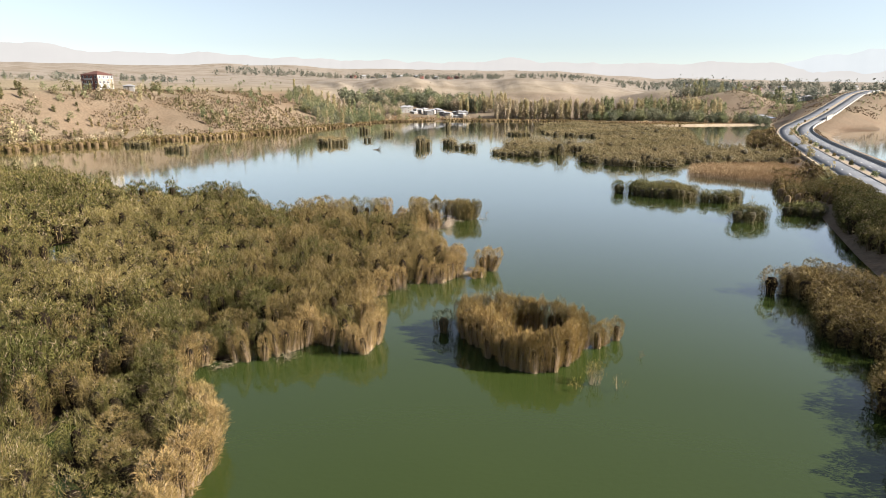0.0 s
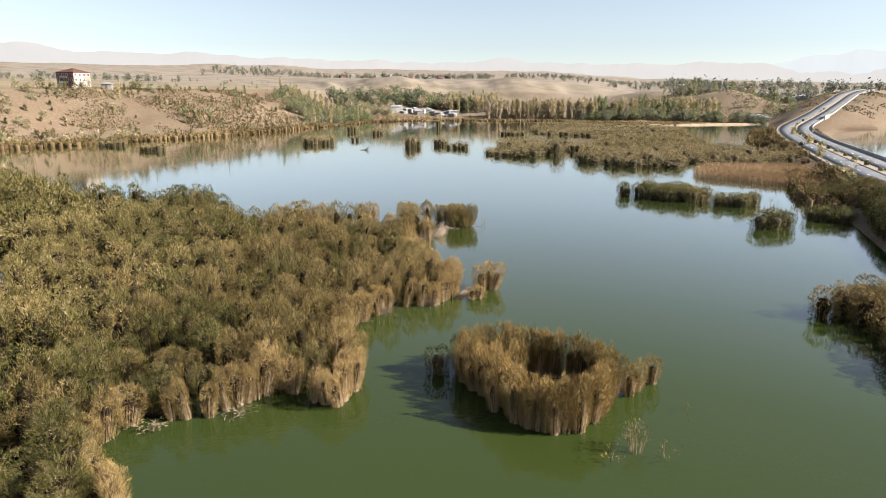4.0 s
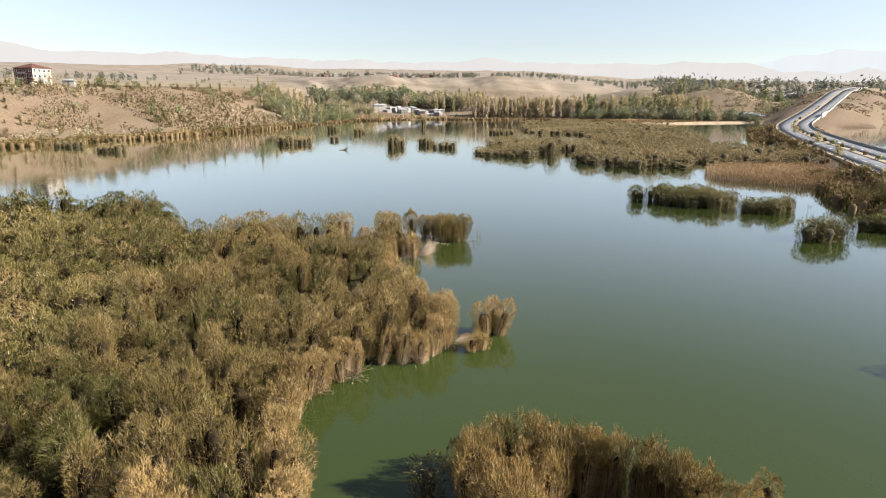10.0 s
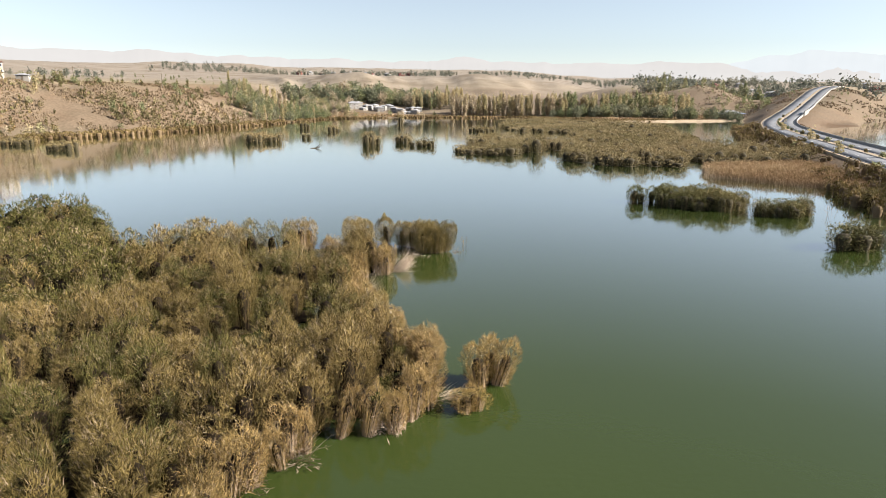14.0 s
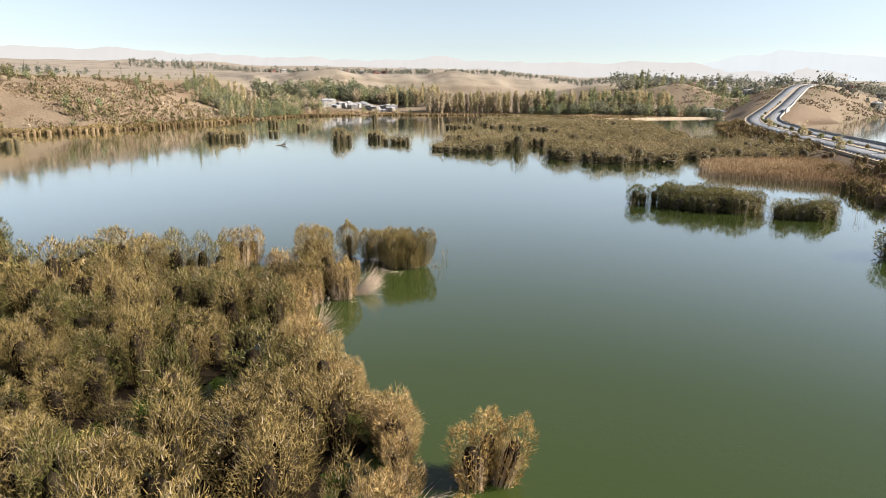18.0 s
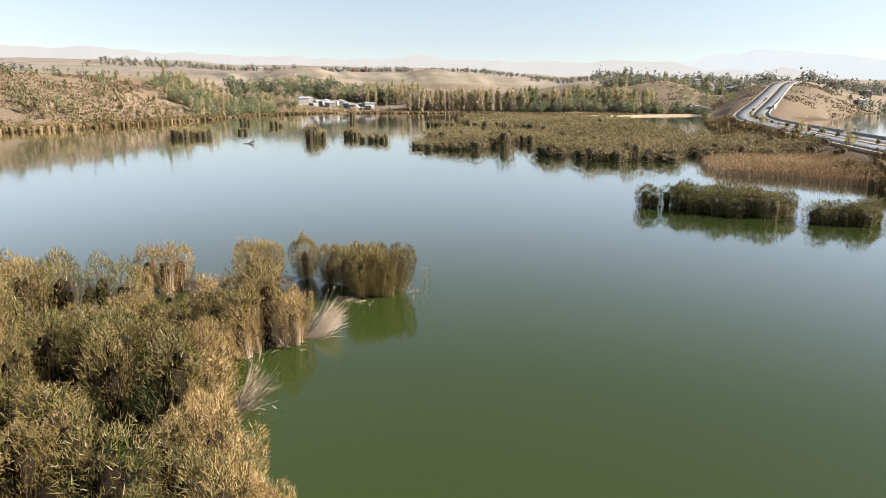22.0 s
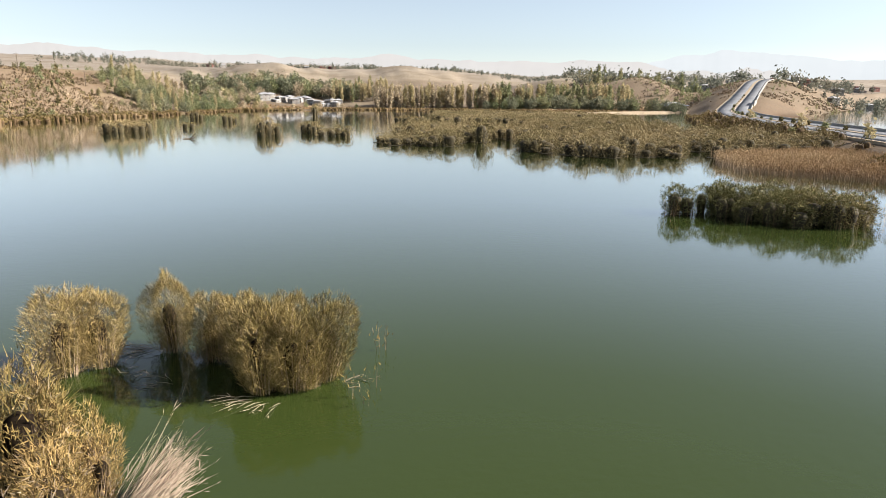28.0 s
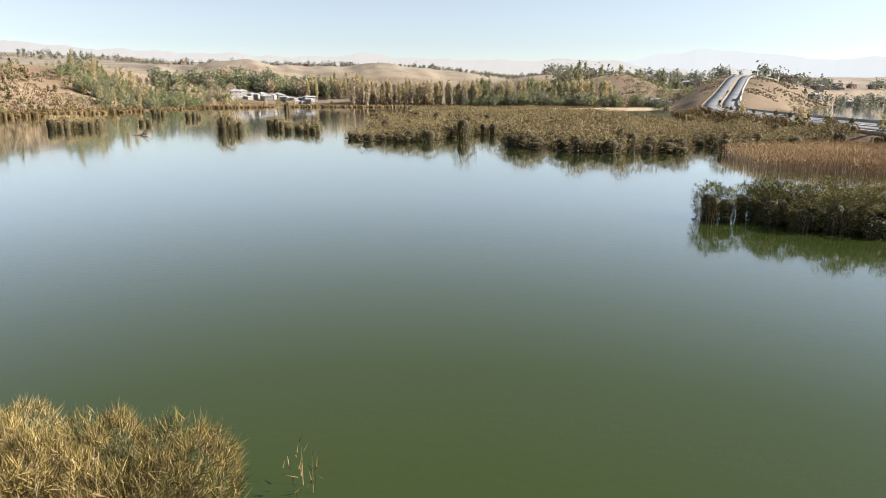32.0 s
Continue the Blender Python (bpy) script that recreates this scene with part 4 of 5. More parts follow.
def sector(r0, r1, b0, b1, n=8):
    return [polar(r0, b0 + (b1 - b0) * k / n) for k in range(n + 1)] + [polar(r1, b1 + (b0 - b1) * k / n) for k in range(n + 1)]


YEL, TAN, GRN = KINDS[0:2], KINDS[2:4], KINDS[4:6]
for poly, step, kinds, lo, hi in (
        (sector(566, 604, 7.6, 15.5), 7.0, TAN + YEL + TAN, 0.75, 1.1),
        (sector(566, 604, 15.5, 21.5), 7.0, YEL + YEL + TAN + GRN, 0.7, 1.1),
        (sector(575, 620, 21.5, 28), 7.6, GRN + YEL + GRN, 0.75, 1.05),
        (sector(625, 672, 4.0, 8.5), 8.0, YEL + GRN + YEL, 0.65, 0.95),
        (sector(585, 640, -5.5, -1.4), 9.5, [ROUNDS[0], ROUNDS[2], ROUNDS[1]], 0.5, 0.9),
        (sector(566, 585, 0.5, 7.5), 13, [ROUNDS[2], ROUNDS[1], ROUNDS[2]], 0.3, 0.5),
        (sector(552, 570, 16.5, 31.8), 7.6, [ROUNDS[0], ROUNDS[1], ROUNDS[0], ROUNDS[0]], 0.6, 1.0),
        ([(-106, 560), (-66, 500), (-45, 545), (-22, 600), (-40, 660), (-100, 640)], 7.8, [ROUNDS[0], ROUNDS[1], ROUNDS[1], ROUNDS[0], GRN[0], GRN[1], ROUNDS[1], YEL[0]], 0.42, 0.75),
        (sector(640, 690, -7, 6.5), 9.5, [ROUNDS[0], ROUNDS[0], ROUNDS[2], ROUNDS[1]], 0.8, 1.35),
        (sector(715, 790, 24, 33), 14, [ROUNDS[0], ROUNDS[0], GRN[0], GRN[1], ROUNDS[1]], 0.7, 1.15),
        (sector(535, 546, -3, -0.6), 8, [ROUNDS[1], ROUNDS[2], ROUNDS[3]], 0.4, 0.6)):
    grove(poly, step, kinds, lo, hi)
for k, src in enumerate((*KINDS, *ROUNDS)):
    x, y = polar(520 + 9 * k, -8.5 + 0.5 * k)
    src.location = (x, y, ground_z(x, y))


def woods(name, label, poly, step, mat, lo, hi):
    """Far trees as one mass of small crowns."""
    P = scatter(poly, step, 0.5)
    P = P[fractal(P, 0.012, 2) > 0.36]
    P = P[line_distance(ROAD_XY, P)[0] > 13]
    Z = height(P)
    V, F, c = [], [], 0
    for (x, y), z in zip(P, Z):
        k, h = 64, rng.uniform(lo, hi)
        r = h * rng.uniform(0.22, 0.42)
        at = rng.normal(0, 1, (k, 3)) * (r * 0.5, r * 0.5, h * 0.24) + (x, y, z + h * 0.5)
        d1 = rng.normal(0, 1, (k, 3))
        d1 /= np.linalg.norm(d1, axis=1)[:, None]
        d2 = np.cross(d1, rng.normal(0, 1, (k, 3)))
        d2 /= np.linalg.norm(d2, axis=1)[:, None]
        q = (h * 0.11 * rng.uniform(0.6, 1.3, k))[:, None]
        V.append(np.stack([at - d1 * q, at - d2 * q * 0.6, at + d2 * q * 0.6, at + d1 * q], 1).reshape(-1, 3))
        i = c + np.arange(k)[:, None] * 4
        F.append(np.concatenate([i + (0, 1, 2), i + (1, 3, 2)]))
        c += 4 * k
    return tagged(new(name, mesh_of(name, np.concatenate(V), np.concatenate(F), [mat])), label, "woods", kind="stuff")


woods("far_woods", "distant hazy green belt of trees on the plateau", sector(1180, 1420, -17, 8), 24, LEAF_HAZE, 6, 12)
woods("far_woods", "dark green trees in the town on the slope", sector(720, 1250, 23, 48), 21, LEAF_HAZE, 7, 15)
woods("far_woods", "hazy trees in the valley behind the hills", sector(1150, 1900, 9, 26), 34, LEAF_HAZE, 6, 11)
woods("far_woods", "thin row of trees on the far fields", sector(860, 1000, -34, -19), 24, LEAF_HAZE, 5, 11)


woods("far_woods", "scattered dark scrub on the slopes beside the road", sector(610, 760, 22, 44), 15, LEAF_GREEN, 1.2, 3.6)
woods("far_woods", "orchard trees below the town", sector(625, 700, 29.5, 34), 12, LEAF_GREEN, 4, 8)
woods("far_woods", "scattered bushes on the plateau fields", sector(520, 1100, -34, -10), 60, LEAF_GREEN, 2, 5)


# shrubs on the bank
def shrub_mesh(mat, w, h, n):
    return crown_mesh("shrub", mat, w, 0.05, h, n, 0.42, 7, lambda v: 1.0 - 0.75 * v)


SHRUBS = [(shrub_mesh(SHRUB_DARK, 0.8, 2.4, 90), "narrow dark green shrub on the dry bank"), (shrub_mesh(LEAF_GREEN, 1.6, 2.2, 110), "rounded pale green shrub on the dry bank"),
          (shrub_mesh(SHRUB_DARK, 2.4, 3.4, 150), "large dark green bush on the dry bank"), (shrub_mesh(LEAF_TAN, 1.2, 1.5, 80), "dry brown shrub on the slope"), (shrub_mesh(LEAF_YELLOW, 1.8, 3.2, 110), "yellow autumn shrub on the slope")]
YELLOWS = [(-196, 318), (-190, 312), (-186, 318), (-181, 308), (-192, 306), (-200, 326), (-176, 314)]
BANK = [(-180, 292), (-150, 332), (-122, 370), (-95, 412), (-76, 462), (-64, 520), (-90, 560), (-135, 530), (-175, 450), (-215, 380), (-240, 320)]
P = scatter(BANK, 6.4, 0.5)
P = P[fractal(P, 0.03, 3) > 0.44]
P = P[rng.permutation(len(P))[:290]]
for (x, y), z in zip(P, height(P)):
    me, label = SHRUBS[rng.choice(5, p=(0.42, 0.2, 0.16, 0.18, 0.04))]
    ob = tagged(new("shrub", me), label, "shrub", "shrubs on the bank")
    k = rng.uniform(0.6, 1.5)
    ob.location, ob.rotation_euler, ob.scale = (x, y, z - 0.1), (0, 0, rng.uniform(0, 6.28)), (k, k, k * rng.uniform(0.8, 1.3))


for x, y in YELLOWS:
    ob = tagged(new("shrub", SHRUBS[4][0]), "yellow-green autumn bush on the slope of the bank", "shrub", "shrubs on the bank")
    k = rng.uniform(1.3, 1.9)
    ob.location, ob.scale = (x, y, ground_z(x, y) - 0.2), (k * 1.2, k * 1.2, k)


def verge_band(lo, hi, a, b, n):
    k = rng.integers(a, b, n)
    o = -rng.uniform(lo, hi, n)
    return ROAD_C[k, :2] + ROAD_N[k] * o[:, None]


P = verge_band(10.5, 24, 62, 150, 600)
P = P[fractal(P, 0.08, 2) > 0.4]
verge = tagged(new("reed_fringe"), "brown reeds and weeds on the lake side of the embankment", "reeds", kind="stuff")
part("reed_mass", joined("reed_mass", TUSSOCK, P, rng.uniform(0.5, 1.1, len(P)), rng.uniform(0.5, 1.1, len(P)), MATS_BROWN, np.maximum(height(P), 0)), None, verge)


def tussocks(name, label, poly, step, mat, lo, hi, thin=0.45):
    P = scatter(poly, step, 0.5)
    P = P[fractal(P, 0.05, 3) > thin]
    P = P[line_distance(ROAD_XY, P)[0] > 10.6]
    Z = height(P)
    P, Z = P[Z > 0.05], Z[Z > 0.05]
    n = len(P)
    k = 5
    at = np.repeat(np.column_stack([P, Z]), k, 0) + rng.normal(0, 0.5, (n * k, 3)) * (1, 1, 0)
    h = rng.uniform(lo, hi, n * k)
    a = rng.uniform(0, np.pi, n * k)
    w = np.column_stack([np.cos(a), np.sin(a), np.zeros(n * k)]) * (h * 0.45)[:, None]
    top = at + np.column_stack([rng.normal(0, 0.3, (n * k, 2)), h])
    V = np.stack([at - w - (0, 0, 0.1), at + w - (0, 0, 0.1), top], 1).reshape(-1, 3)
    return tagged(new(name, mesh_of(name, V, np.arange(3 * n * k).reshape(-1, 3), [mat])), label, "grass", kind="stuff")


tussocks("dry_grass", "dry brown grass tussocks on the bank", BANK, 1.7, DRY_SCRUB, 0.2, 0.6, 0.42)
tussocks("dry_grass", "reddish dry grass on the bank", BANK, 2.4, REED_RUST, 0.2, 0.5, 0.5)
tussocks("dry_grass", "dark scrub scattered over the bank", BANK, 3.4, SHRUB_DARK, 0.5, 1.5, 0.57)
tussocks("dry_grass", "brown scrub scattered over the bank", BANK, 2.1, SCRUB_BROWN, 0.3, 1.1, 0.4)
tussocks("dry_grass", "rough grass on the far shore and road verge", [(-30, 600), (60, 622), (140, 612), (172, 550), (192, 528), (300, 552), (330, 600), (150, 650), (-40, 660)], 2.6, REED_RUST, 0.3, 1.0, 0.35)
tussocks("dry_grass", "dry brown scrub on the slopes beside the road", sector(575, 760, 23, 45), 3.2, DRY_SCRUB, 0.4, 1.3, 0.42)
VERGE = [(60, 36), (80, 84), (96, 125), (112, 158), (158, 262), (196, 328), (246, 416), (256, 408), (206, 318), (170, 255), (122, 150), (104, 115), (88, 80), (68, 34)]
tussocks("dry_grass", "ochre weeds on the road embankment", VERGE, 1.3, DRY_SCRUB, 0.3, 1.0, 0.3)


# ---- buildings ----
def hip_roof(w, d, z, rise, over=0.5):
    bm = bmesh.new()
    a, b = w / 2 + over, d / 2 + over
    k = max(a - b, 0.01)
    low = [bm.verts.new(p) for p in ((-a, -b, z), (a, -b, z), (a, b, z), (-a, b, z))]
    eave = [bm.verts.new((v.co.x, v.co.y, z + 0.18)) for v in low]
    r0, r1 = bm.verts.new((-k, 0, z + 0.18 + rise)), bm.verts.new((k, 0, z + 0.18 + rise))
    bm.faces.new(low[::-1])
    for i in range(4):
        bm.faces.new((low[i], low[(i + 1) % 4], eave[(i + 1) % 4], eave[i]))
    bm.faces.new((eave[0], eave[1], r1, r0))
    bm.faces.new((eave[1], eave[2], r1))
    bm.faces.new((eave[2], eave[3], r0, r1))
    bm.faces.new((eave[3], eave[0], r0))
    return bm


FRAME_MESH, PANE_MESH = {}, {}


def window(house, x, y, z, w, h, turn):
    """A framed window set into a wall, turned by so many quarter turns."""
    key = (w, h)
    if key not in FRAME_MESH:
        bm = bmesh.new()
        ring = [[bm.verts.new((x * a, y, z)) for a, z in ((-1, z0), (1, z0), (1, z1), (-1, z1))] for x, z0, z1, y in ((w / 2, -0.06, h, -0.1), (w / 2 - 0.09, 0.06, h - 0.09, -0.1), (w / 2 - 0.09, 0.06, h - 0.09, 0.06), (w / 2, -0.06, h, 0.06))]
        for a, b in zip(ring, ring[1:] + ring[:1]):
            for k in range(4):
                bm.faces.new((a[k], a[k - 1], b[k - 1], b[k]))
        f, p = bpy.data.meshes.new("window"), bpy.data.meshes.new("pane")
        bm.to_mesh(f)
        bm.free()
        bm = slab(-w / 2, w / 2, -0.03, 0.02, 0.06, h - 0.08)
        bm.to_mesh(p)
        bm.free()
        f.materials.append(PAINT)
        p.materials.append(WINDOW)
        FRAME_MESH[key], PANE_MESH[key] = f, p
    ob = part("window", FRAME_MESH[key], None, house)
    ob.location, ob.rotation_euler = (x, y, z), (0, 0, turn * math.pi / 2)
    part("pane", PANE_MESH[key], None, ob)


def house(name, label, category, w, d, floors, wall, roof, rise, nx, ny, balcony=False, group="", storey=3.0):
    h = tagged(new(name), label, category, group)
    top = floors * storey
    part("wall", slab(-w / 2, w / 2, -d / 2, d / 2, -1.5, top, 0.05), wall, h)
    part("roof", hip_roof(w, d, top, rise), roof, h)
    part("door", slab(-0.5, 0.5, -d / 2 - 0.08, -d / 2 + 0.06, 0, 2.1, 0.02), TIMBER, h)
    for f in range(floors):
        z = f * storey + 0.95
        for k in range(nx):
            x = (k + 0.5) / nx * w - w / 2
            if not (f == 0 and abs(x) < 1.2):
                window(h, x, -d / 2 - 0.02, z, 1.5, 1.5, 0)
            window(h, x, d / 2 + 0.02, z, 1.5, 1.5, 2)
        for k in range(ny):
            y = (k + 0.5) / ny * d - d / 2
            window(h, -w / 2 - 0.02, y, z, 1.5, 1.5, 3)
            window(h, w / 2 + 0.02, y, z, 1.5, 1.5, 1)
        if balcony and f:
            b = part("balcony", slab(-w * 0.22, w * 0.22, -d / 2 - 1.3, -d / 2, f * storey - 0.15, f * storey + 0.08), PLASTER, h, "white balcony slab")
            part("railing", slab(-w * 0.22, w * 0.22, -d / 2 - 1.3, -d / 2 - 1.22, f * storey + 0.1, f * storey + 0.95), STEEL, b)
            part("band", slab(-w / 2, w / 2, -d / 2 - 0.05, -d / 2, f * storey - 0.12, f * storey + 0.12), PLASTER, h, "pale floor band")
            part("band", slab(-w / 2 - 0.06, -w / 2, -d / 2, d / 2, f * storey - 0.15, f * storey + 0.2), PLASTER, h, "pale floor band")
    return h


block = house("apartment_house", "three-storey red brick house with white bands and hipped roof", "house", 13, 12, 3, BRICKRED, ROOFRED, 2.4, 4, 4, True)
block.matrix_basis = pose(-193, 424, ground_z(-193, 424) - 0.2, 0, 0, -22)
side = part("side_wall", slab(6.5, 6.51, -6, 6, -1.4, 8.95), KERB, block, "whitewashed side wall")
shed = house("shed", "low white shed beside the brick house", "shed", 6, 4, 1, PLASTER, ROOFGREY, 0.8, 1, 1, storey=2.6)
shed.matrix_basis = pose(-176, 428, ground_z(-176, 428), 0, 0, 10)

HOUSES = [house("house", "small white plastered house with grey sheet roof", "house", 9, 7, 1, PLASTER, ROOFGREY, 1.4, 3, 2, group="village houses"),
          house("house", "two-storey pale house with hipped grey roof", "house", 11, 9, 2, PLASTER, ROOFGREY, 2.0, 3, 2, group="village houses"),
          house("house", "small house with red tiled roof", "house", 9, 8, 1, PLASTER, ROOFRED, 1.8, 3, 2, group="village houses"),
          house("house", "brick house with red hipped roof", "house", 12, 10, 2, BRICKRED, ROOFRED, 2.2, 3, 3, group="village houses")]
spots = [polar(rng.uniform(588, 628), b) for b in np.arange(-1.4, 4.8, 0.24)]
town = [polar(rng.uniform(760, 1350), rng.uniform(24, 47)) for _ in range(62)] + [polar(rng.uniform(1210, 1300), rng.uniform(-6, 4)) for _ in range(14)]
town = [p for p in town if line_distance(ROAD_XY, [p])[0][0] > 26]
plots = spots[:2] + town[:2] + spots[2:] + town[2:]
for k, (x, y) in enumerate(plots):
    src = HOUSES[k if k < 4 else rng.integers(2 if (x, y) in spots else 4)]
    m = pose(x, y, ground_z(x, y), 0, 0, rng.uniform(-40, 40))
    size = 0.58 if (x, y) in spots else 0.85
    src.scale = (size, size, size)
    if k < 4:
        src.matrix_basis = m @ Matrix.Scale(size, 4)
    else:
        copy_thing(src, m)


def pavilion():
    p = tagged(new("pavilion"), "low open pavilion with blue-grey sheet roof beside the road", "pavilion")
    part("floor_slab", slab(-11, 11, -6, 6, -1.5, 0.1), CONCRETE, p)
    for x in (-10, -5, 0, 5, 10):
        for y in (-5.4, 5.4):
            part("post", slab(x - 0.15, x + 0.15, y - 0.15, y + 0.15, 0.1, 3.4), PLASTER, p)
    part("back_wall", slab(-10.5, 10.5, 4.6, 4.9, 0.1, 3.4), PLASTER, p)
    part("roof", hip_roof(22, 12, 3.4, 1.6, 0.8), ROOFBLUE, p)
    part("upper_roof", hip_roof(10, 6, 5.0, 1.2, 0.4), ROOFGREY, p)
    part("upper_wall", slab(-4.8, 4.8, -2.8, 2.8, 4.2, 5.0), PLASTER, p)
    return p


x, y = polar(590, 31.0)
pavilion().matrix_basis = pose(x, y, ground_z(x, y) + 0.4, 0, 0, -15)


def pole(x, y, h=9.0):
    p = tagged(new("utility_pole"), "weathered timber utility pole on the plateau", "pole", "utility poles")
    bm = bmesh.new()
    bmesh.ops.create_cone(bm, cap_ends=True, segments=8, radius1=0.2, radius2=0.13, depth=h + 1, matrix=Matrix.Translation((0, 0, h / 2 - 0.5)))
    part("mast", bm, TIMBER, p)
    part("crossarm", slab(-1.1, 1.1, -0.08, 0.08, h - 0.7, h - 0.55), TIMBER, p)
    for k in (-0.95, 0, 0.95):
        part("insulator", slab(k - 0.06, k + 0.06, -0.06, 0.06, h - 0.55, h - 0.3, 0.02), CONCRETE, p)
    p.matrix_basis = pose(x, y, ground_z(x, y), 0, 0, 30)


for r, b in ((420, -23.4), (440, -17.0), (470, -13.2), (430, -30)):
    pole(*polar(r, b))


# low dike with a track along the far shore
line = np.array([(192, 521), (215, 529), (242, 535), (275, 542), (305, 547)], float)
V = [(x, y + o, z) for o, z in ((-5.0, -0.4), (-2.2, 1.1), (2.2, 1.1), (5.0, -0.2)) for x, y in line]
F = [(k * 5 + i, k * 5 + i + 1, (k + 1) * 5 + i + 1, (k + 1) * 5 + i) for k in range(3) for i in range(4)]
tagged(new("dike", mesh_of("dike", V, F, [SOIL])), "low pale earth dike with a track along the far shore", "dike", kind="structure")


# retaining wall and shrubs of the road
c = ROAD_C[np.argmin(np.hypot(ROAD_C[:, 0] - 300, ROAD_C[:, 1] - 486))]
bm = bmesh.new()
for k in range(7):
    box(bm, k * 3.0, k * 3.0 + 2.94, 0, 0.6, -1.5, 3.4 + 0.2 * k, 0.04)
wall = tagged(new("retaining_wall"), "white concrete retaining wall below the road", "wall", kind="structure")
part("panel", bm, CONCRETE, wall)
wall.matrix_basis = pose(303, 472, ground_z(303, 472), 0, 0, 48)
MSHRUB = [shrub_mesh(SHRUB_DARK, 0.8, 1.3, 80), shrub_mesh(LEAF_GREEN, 0.9, 1.2, 80), shrub_mesh(LEAF_YELLOW, 1.2, 2.4, 110)]
for k in range(30, 190, 4):
    i = rng.integers(10) // 5
    ob = tagged(new("median_shrub", MSHRUB[i]), "small clipped shrub planted in the road median", "shrub", "median shrubs")
    s = rng.uniform(0.5, 1.3)
    ob.location, ob.scale = (ROAD_C[k][0], ROAD_C[k][1], ROAD_C[k][2] + 0.18), (s, s, s)
for x, y, s, i in ((101, 154, 2.2, 1), (105, 160, 1.6, 2), (172, 282, 1.6, 2), (140, 225, 1.4, 2), (152, 262, 1.5, 1), (164, 274, 1.3, 0), (120, 186, 1.5, 1), (206, 350, 1.5, 2)):
    ob = tagged(new("shrub", MSHRUB[i]), ("dark shrub on the road embankment", "pale green shrub on the road embankment", "yellow autumn shrub on the road embankment")[i], "shrub")
    ob.location, ob.scale = (x, y, ground_z(x, y) - 0.1), (s, s, s)


# ---- small things on the water ----
def snag():
    s = tagged(new("driftwood_snag"), "dark driftwood snag with two forked arms in open water", "driftwood")
    for name, a, b, r in (("log", (-1.8, 0, -0.1), (1.6, 0.3, 0.35), 0.28), ("branch", (0.2, 0.1, 0.2), (1.9, -0.4, 1.7), 0.16), ("branch", (0.6, 0.1, 0.2), (2.6, 0.4, 1.2), 0.12)):
        bm = bmesh.new()
        d = Vector(b) - Vector(a)
        bmesh.ops.create_cone(bm, cap_ends=True, segments=7, radius1=r, radius2=r * 0.4, depth=d.length, matrix=Matrix.Translation((Vector(a) + Vector(b)) / 2) @ d.to_track_quat("Z", "Y").to_matrix().to_4x4())
        part(name, bm, TIMBER, s)
    s.matrix_basis = pose(-15.6, 294, 0)


snag()


def fan(name, label, x, y, turn, length, n, spread, lift, mats=(REED_STRAW,), width=0.028):
    """Fallen pale stems fanning out from one foot, with some dry leaves."""
    a = rng.normal(0, spread, n)
    u = rng.uniform(0.55, 1.0, n) * length
    foot = np.column_stack([rng.normal(0, 0.35, (n, 2)), np.full(n, -0.05)])
    up = np.abs(rng.normal(lift, lift * 0.5, n))
    tip = foot + np.column_stack([np.cos(a) * u, np.sin(a) * u, up * u])
    w = np.column_stack([-np.sin(a), np.cos(a), np.zeros(n)]) * width / 2
    w2 = np.column_stack([np.zeros((n, 2)), np.full(n, width / 2)])
    mid = (foot + tip) / 2 + np.column_stack([np.zeros((n, 2)), u * 0.06])
    V = np.stack([foot - w, foot + w, mid + w2, mid - w2, tip], 1).reshape(-1, 3)
    i = np.arange(n)[:, None] * 5
    F = [i + (0, 1, 2), i + (0, 2, 3), i + (3, 2, 4)]
    k = n * 2
    who = rng.integers(n, size=k)
    t = rng.uniform(0.4, 1, k)[:, None]
    at = foot[who] * (1 - t) + tip[who] * t
    d = rng.normal(0, 1, (k, 3)) * 0.12 + (tip - foot)[who] / u[who][:, None] * 0.2
    s = np.cross(d, (0, 0, 1.0)) * 0.07
    c = len(V)
    V = np.concatenate([V, np.stack([at, at + d * 0.5 - s, at + d * 0.5 + s, at + d], 1).reshape(-1, 3)])
    i = c + np.arange(k)[:, None] * 4
    F += [i + (0, 1, 2), i + (1, 3, 2)]
    ob = tagged(new(name, mesh_of(name, V, np.concatenate(F), list(mats))), label, "reeds")
    ob.matrix_basis = pose(x, y, 0, 0, 0, turn)
    return ob


LAB = "pale fan of fallen straw reeds at the edge of the bed"
for x, y, turn, length, n, spread, lift in ((5.7, 119.0, 35, 2.5, 240, 0.2, 0.6), (2.0, 109.4, 5, 2.0, 120, 0.75, 0.9), (3.6, 117.9, -75, 1.9, 90, 0.5, 0.9), (0.4, 103.4, -40, 1.6, 50, 0.5, 0.7), (3.3, 83.5, -80, 1.8, 90, 0.5, 0.7),
                                            (7.0, 87.0, -20, 2.2, 60, 0.7, 0.1), (-1.6, 80.6, -70, 1.7, 60, 0.5, 0.8), (-4.0, 78.4, -60, 1.5, 50, 0.5, 0.8), (-17.6, 56.4, -60, 1.5, 50, 0.6, 0.6), (-12, 58.4, -80, 1.5, 50, 0.6, 0.6)):
    fan("fallen_reeds", LAB, x, y, turn, length, n, spread, lift)
for x, y, turn, length, n in ((9.2, 126.8, 200, 2.2, 9), (9.8, 126.4, 240, 1.6, 6), (4.0, 133.4, 185, 2.0, 18), (5.2, 129.2, 160, 1.2, 7), (4.2, 131.0, 190, 0.9, 6), (12.9, 127.9, -10, 1.2, 7)):
    fan("fallen_reeds", "broken pale reed stems lying on the water", x, y, turn, length, n, 0.4, 0.12)


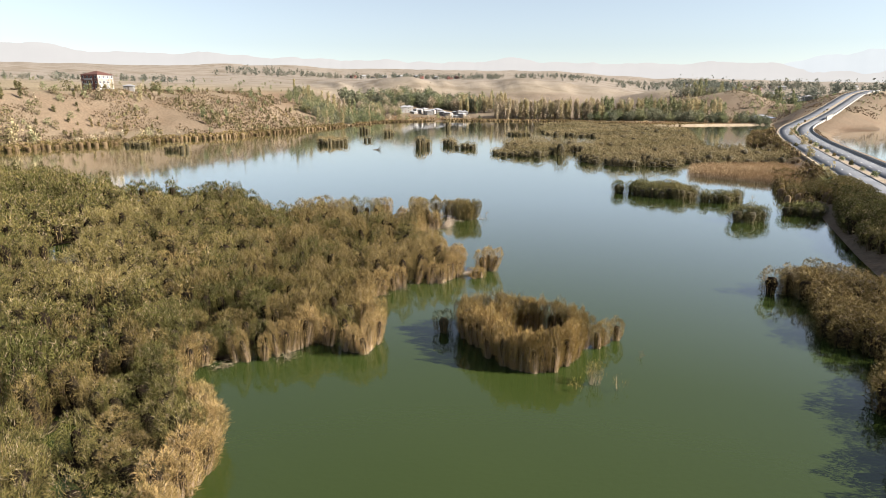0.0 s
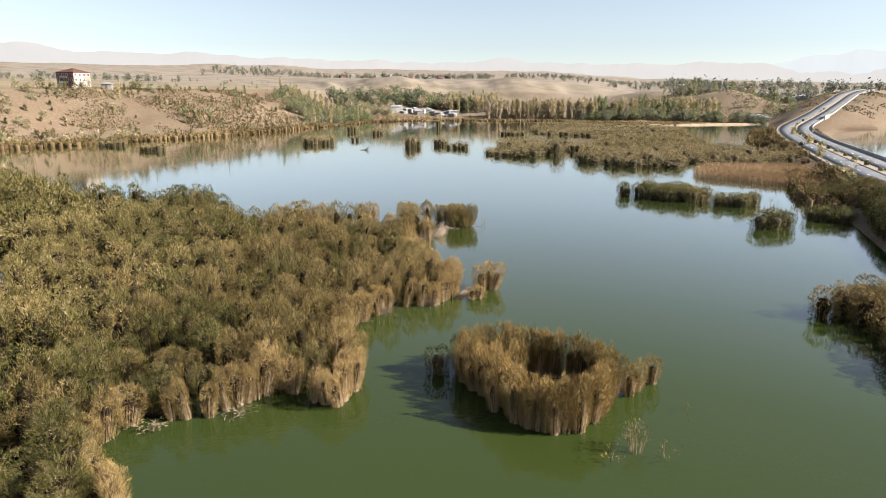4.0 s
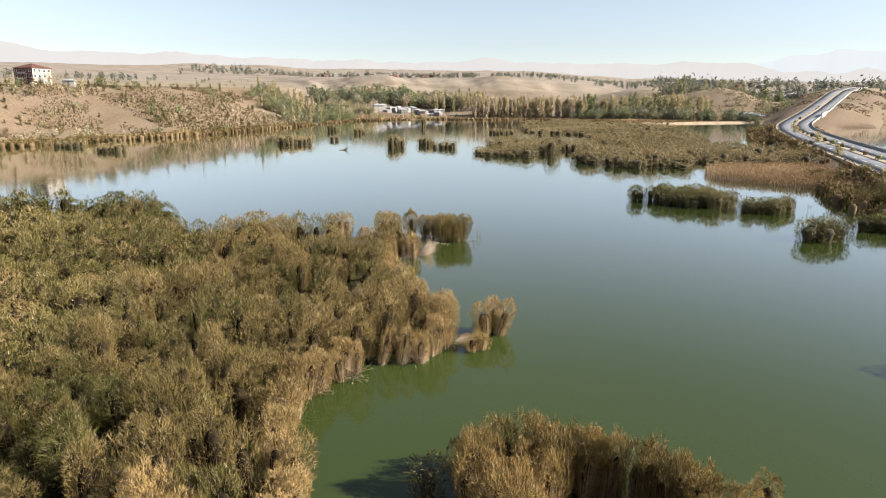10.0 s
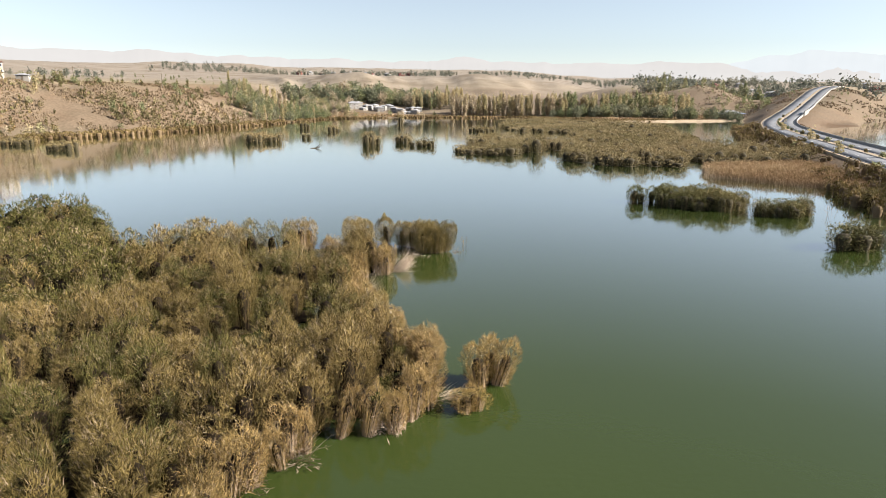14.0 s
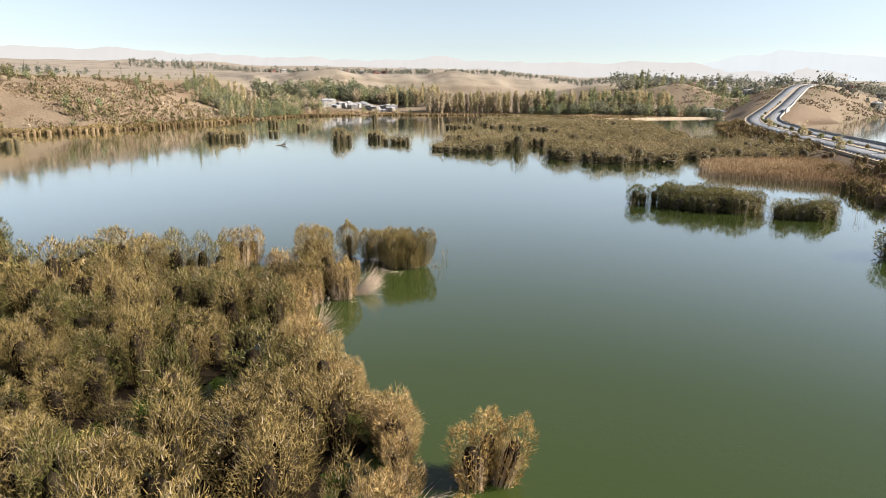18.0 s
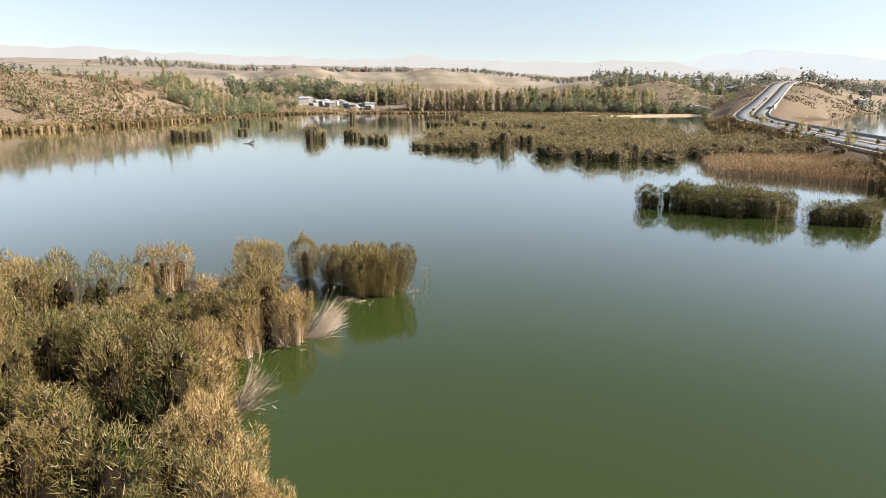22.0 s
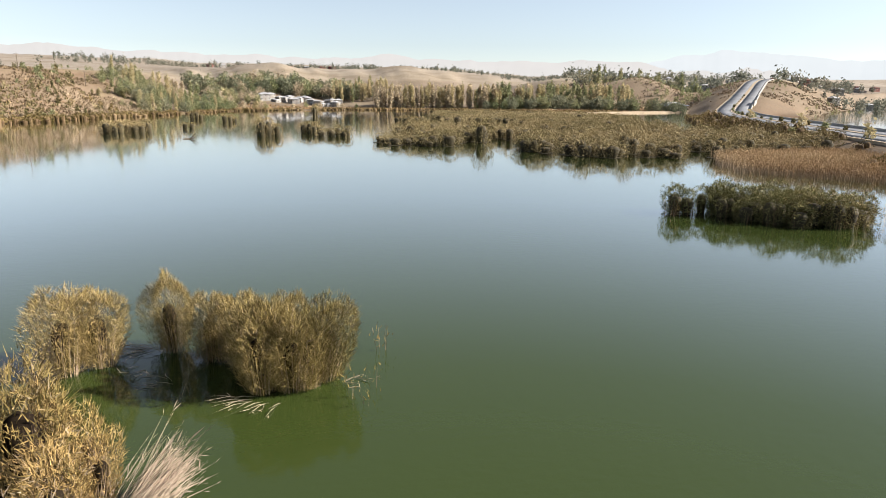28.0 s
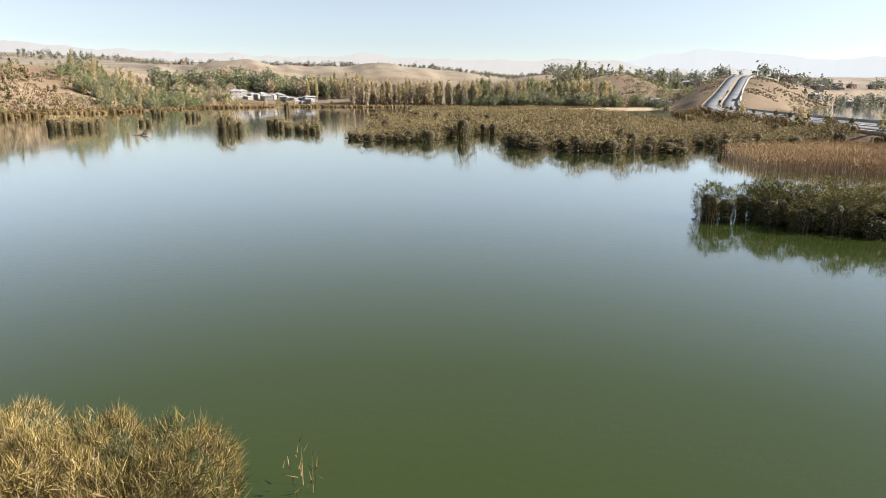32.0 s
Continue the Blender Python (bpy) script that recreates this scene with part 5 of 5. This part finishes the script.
def sprig(x, y, h, n, wide=0.4):
    v, f, m = reed_tuft(n, wide, h, 7, 0.4, 0.04, lean=0.25, dome=0.3, low=0.4)
    ob = tagged(new("reed_sprig", mesh_of("reed_sprig", v, f, MATS_GOLD[:3], m)), "few thin reed stems rising from open water", "reeds", "lone reed stems")
    ob.location = (x, y, 0)


for x, y, h, n, w in ((15.6, 51.4, 2.2, 34, 0.7), (17.3, 50.2, 1.4, 5, 0.5), (13.6, 50.0, 1.3, 5, 0.5), (21.5, 57, 0.8, 3, 0.5), (13.2, 125.8, 1.6, 3, 0.3), (14.3, 126.6, 1.5, 2, 0.2), (15.2, 131, 1.5, 4, 0.4), (13.8, 125.2, 0.9, 2, 0.3),
                      (50.6, 161.5, 2.4, 9, 0.9), (70.8, 154, 2.4, 9, 0.9), (79, 146, 2.2, 9, 1.0), (72.5, 121.5, 1.6, 6, 0.8)):
    sprig(x, y, h, n, w)


# ---- far mountains ----
def ridge(name, label, r, bearings, low, tops, mat, seed):
    """A long mountain outline on the horizon, with slopes that fall towards the lake."""
    b = np.arange(bearings[0], bearings[1], 0.15)
    t = np.interp(b, np.linspace(bearings[0], bearings[1], len(tops)), tops)
    z = t * (0.86 + 0.28 * fractal(np.stack([b * 0.35 + seed, b * 0 + seed], 1), 1.0, 4))
    V = np.concatenate([np.column_stack([5 + q * np.sin(np.radians(b)), 70 + q * np.cos(np.radians(b)), h]) for q, h in ((r - 500, np.full(len(b), low)), (r - 180, low + (z - low) * 0.6), (r, z))])
    n = len(b)
    F = [(k * n + i, k * n + i + 1, (k + 1) * n + i + 1, (k + 1) * n + i) for k in range(2) for i in range(n - 1)]
    tagged(new(name, mesh_of(name, V, np.array(F)[:, ::-1], [mat])), label, "mountains", kind="structure")


# Haze put into the slopes as a faint glow; no lamp lights them.
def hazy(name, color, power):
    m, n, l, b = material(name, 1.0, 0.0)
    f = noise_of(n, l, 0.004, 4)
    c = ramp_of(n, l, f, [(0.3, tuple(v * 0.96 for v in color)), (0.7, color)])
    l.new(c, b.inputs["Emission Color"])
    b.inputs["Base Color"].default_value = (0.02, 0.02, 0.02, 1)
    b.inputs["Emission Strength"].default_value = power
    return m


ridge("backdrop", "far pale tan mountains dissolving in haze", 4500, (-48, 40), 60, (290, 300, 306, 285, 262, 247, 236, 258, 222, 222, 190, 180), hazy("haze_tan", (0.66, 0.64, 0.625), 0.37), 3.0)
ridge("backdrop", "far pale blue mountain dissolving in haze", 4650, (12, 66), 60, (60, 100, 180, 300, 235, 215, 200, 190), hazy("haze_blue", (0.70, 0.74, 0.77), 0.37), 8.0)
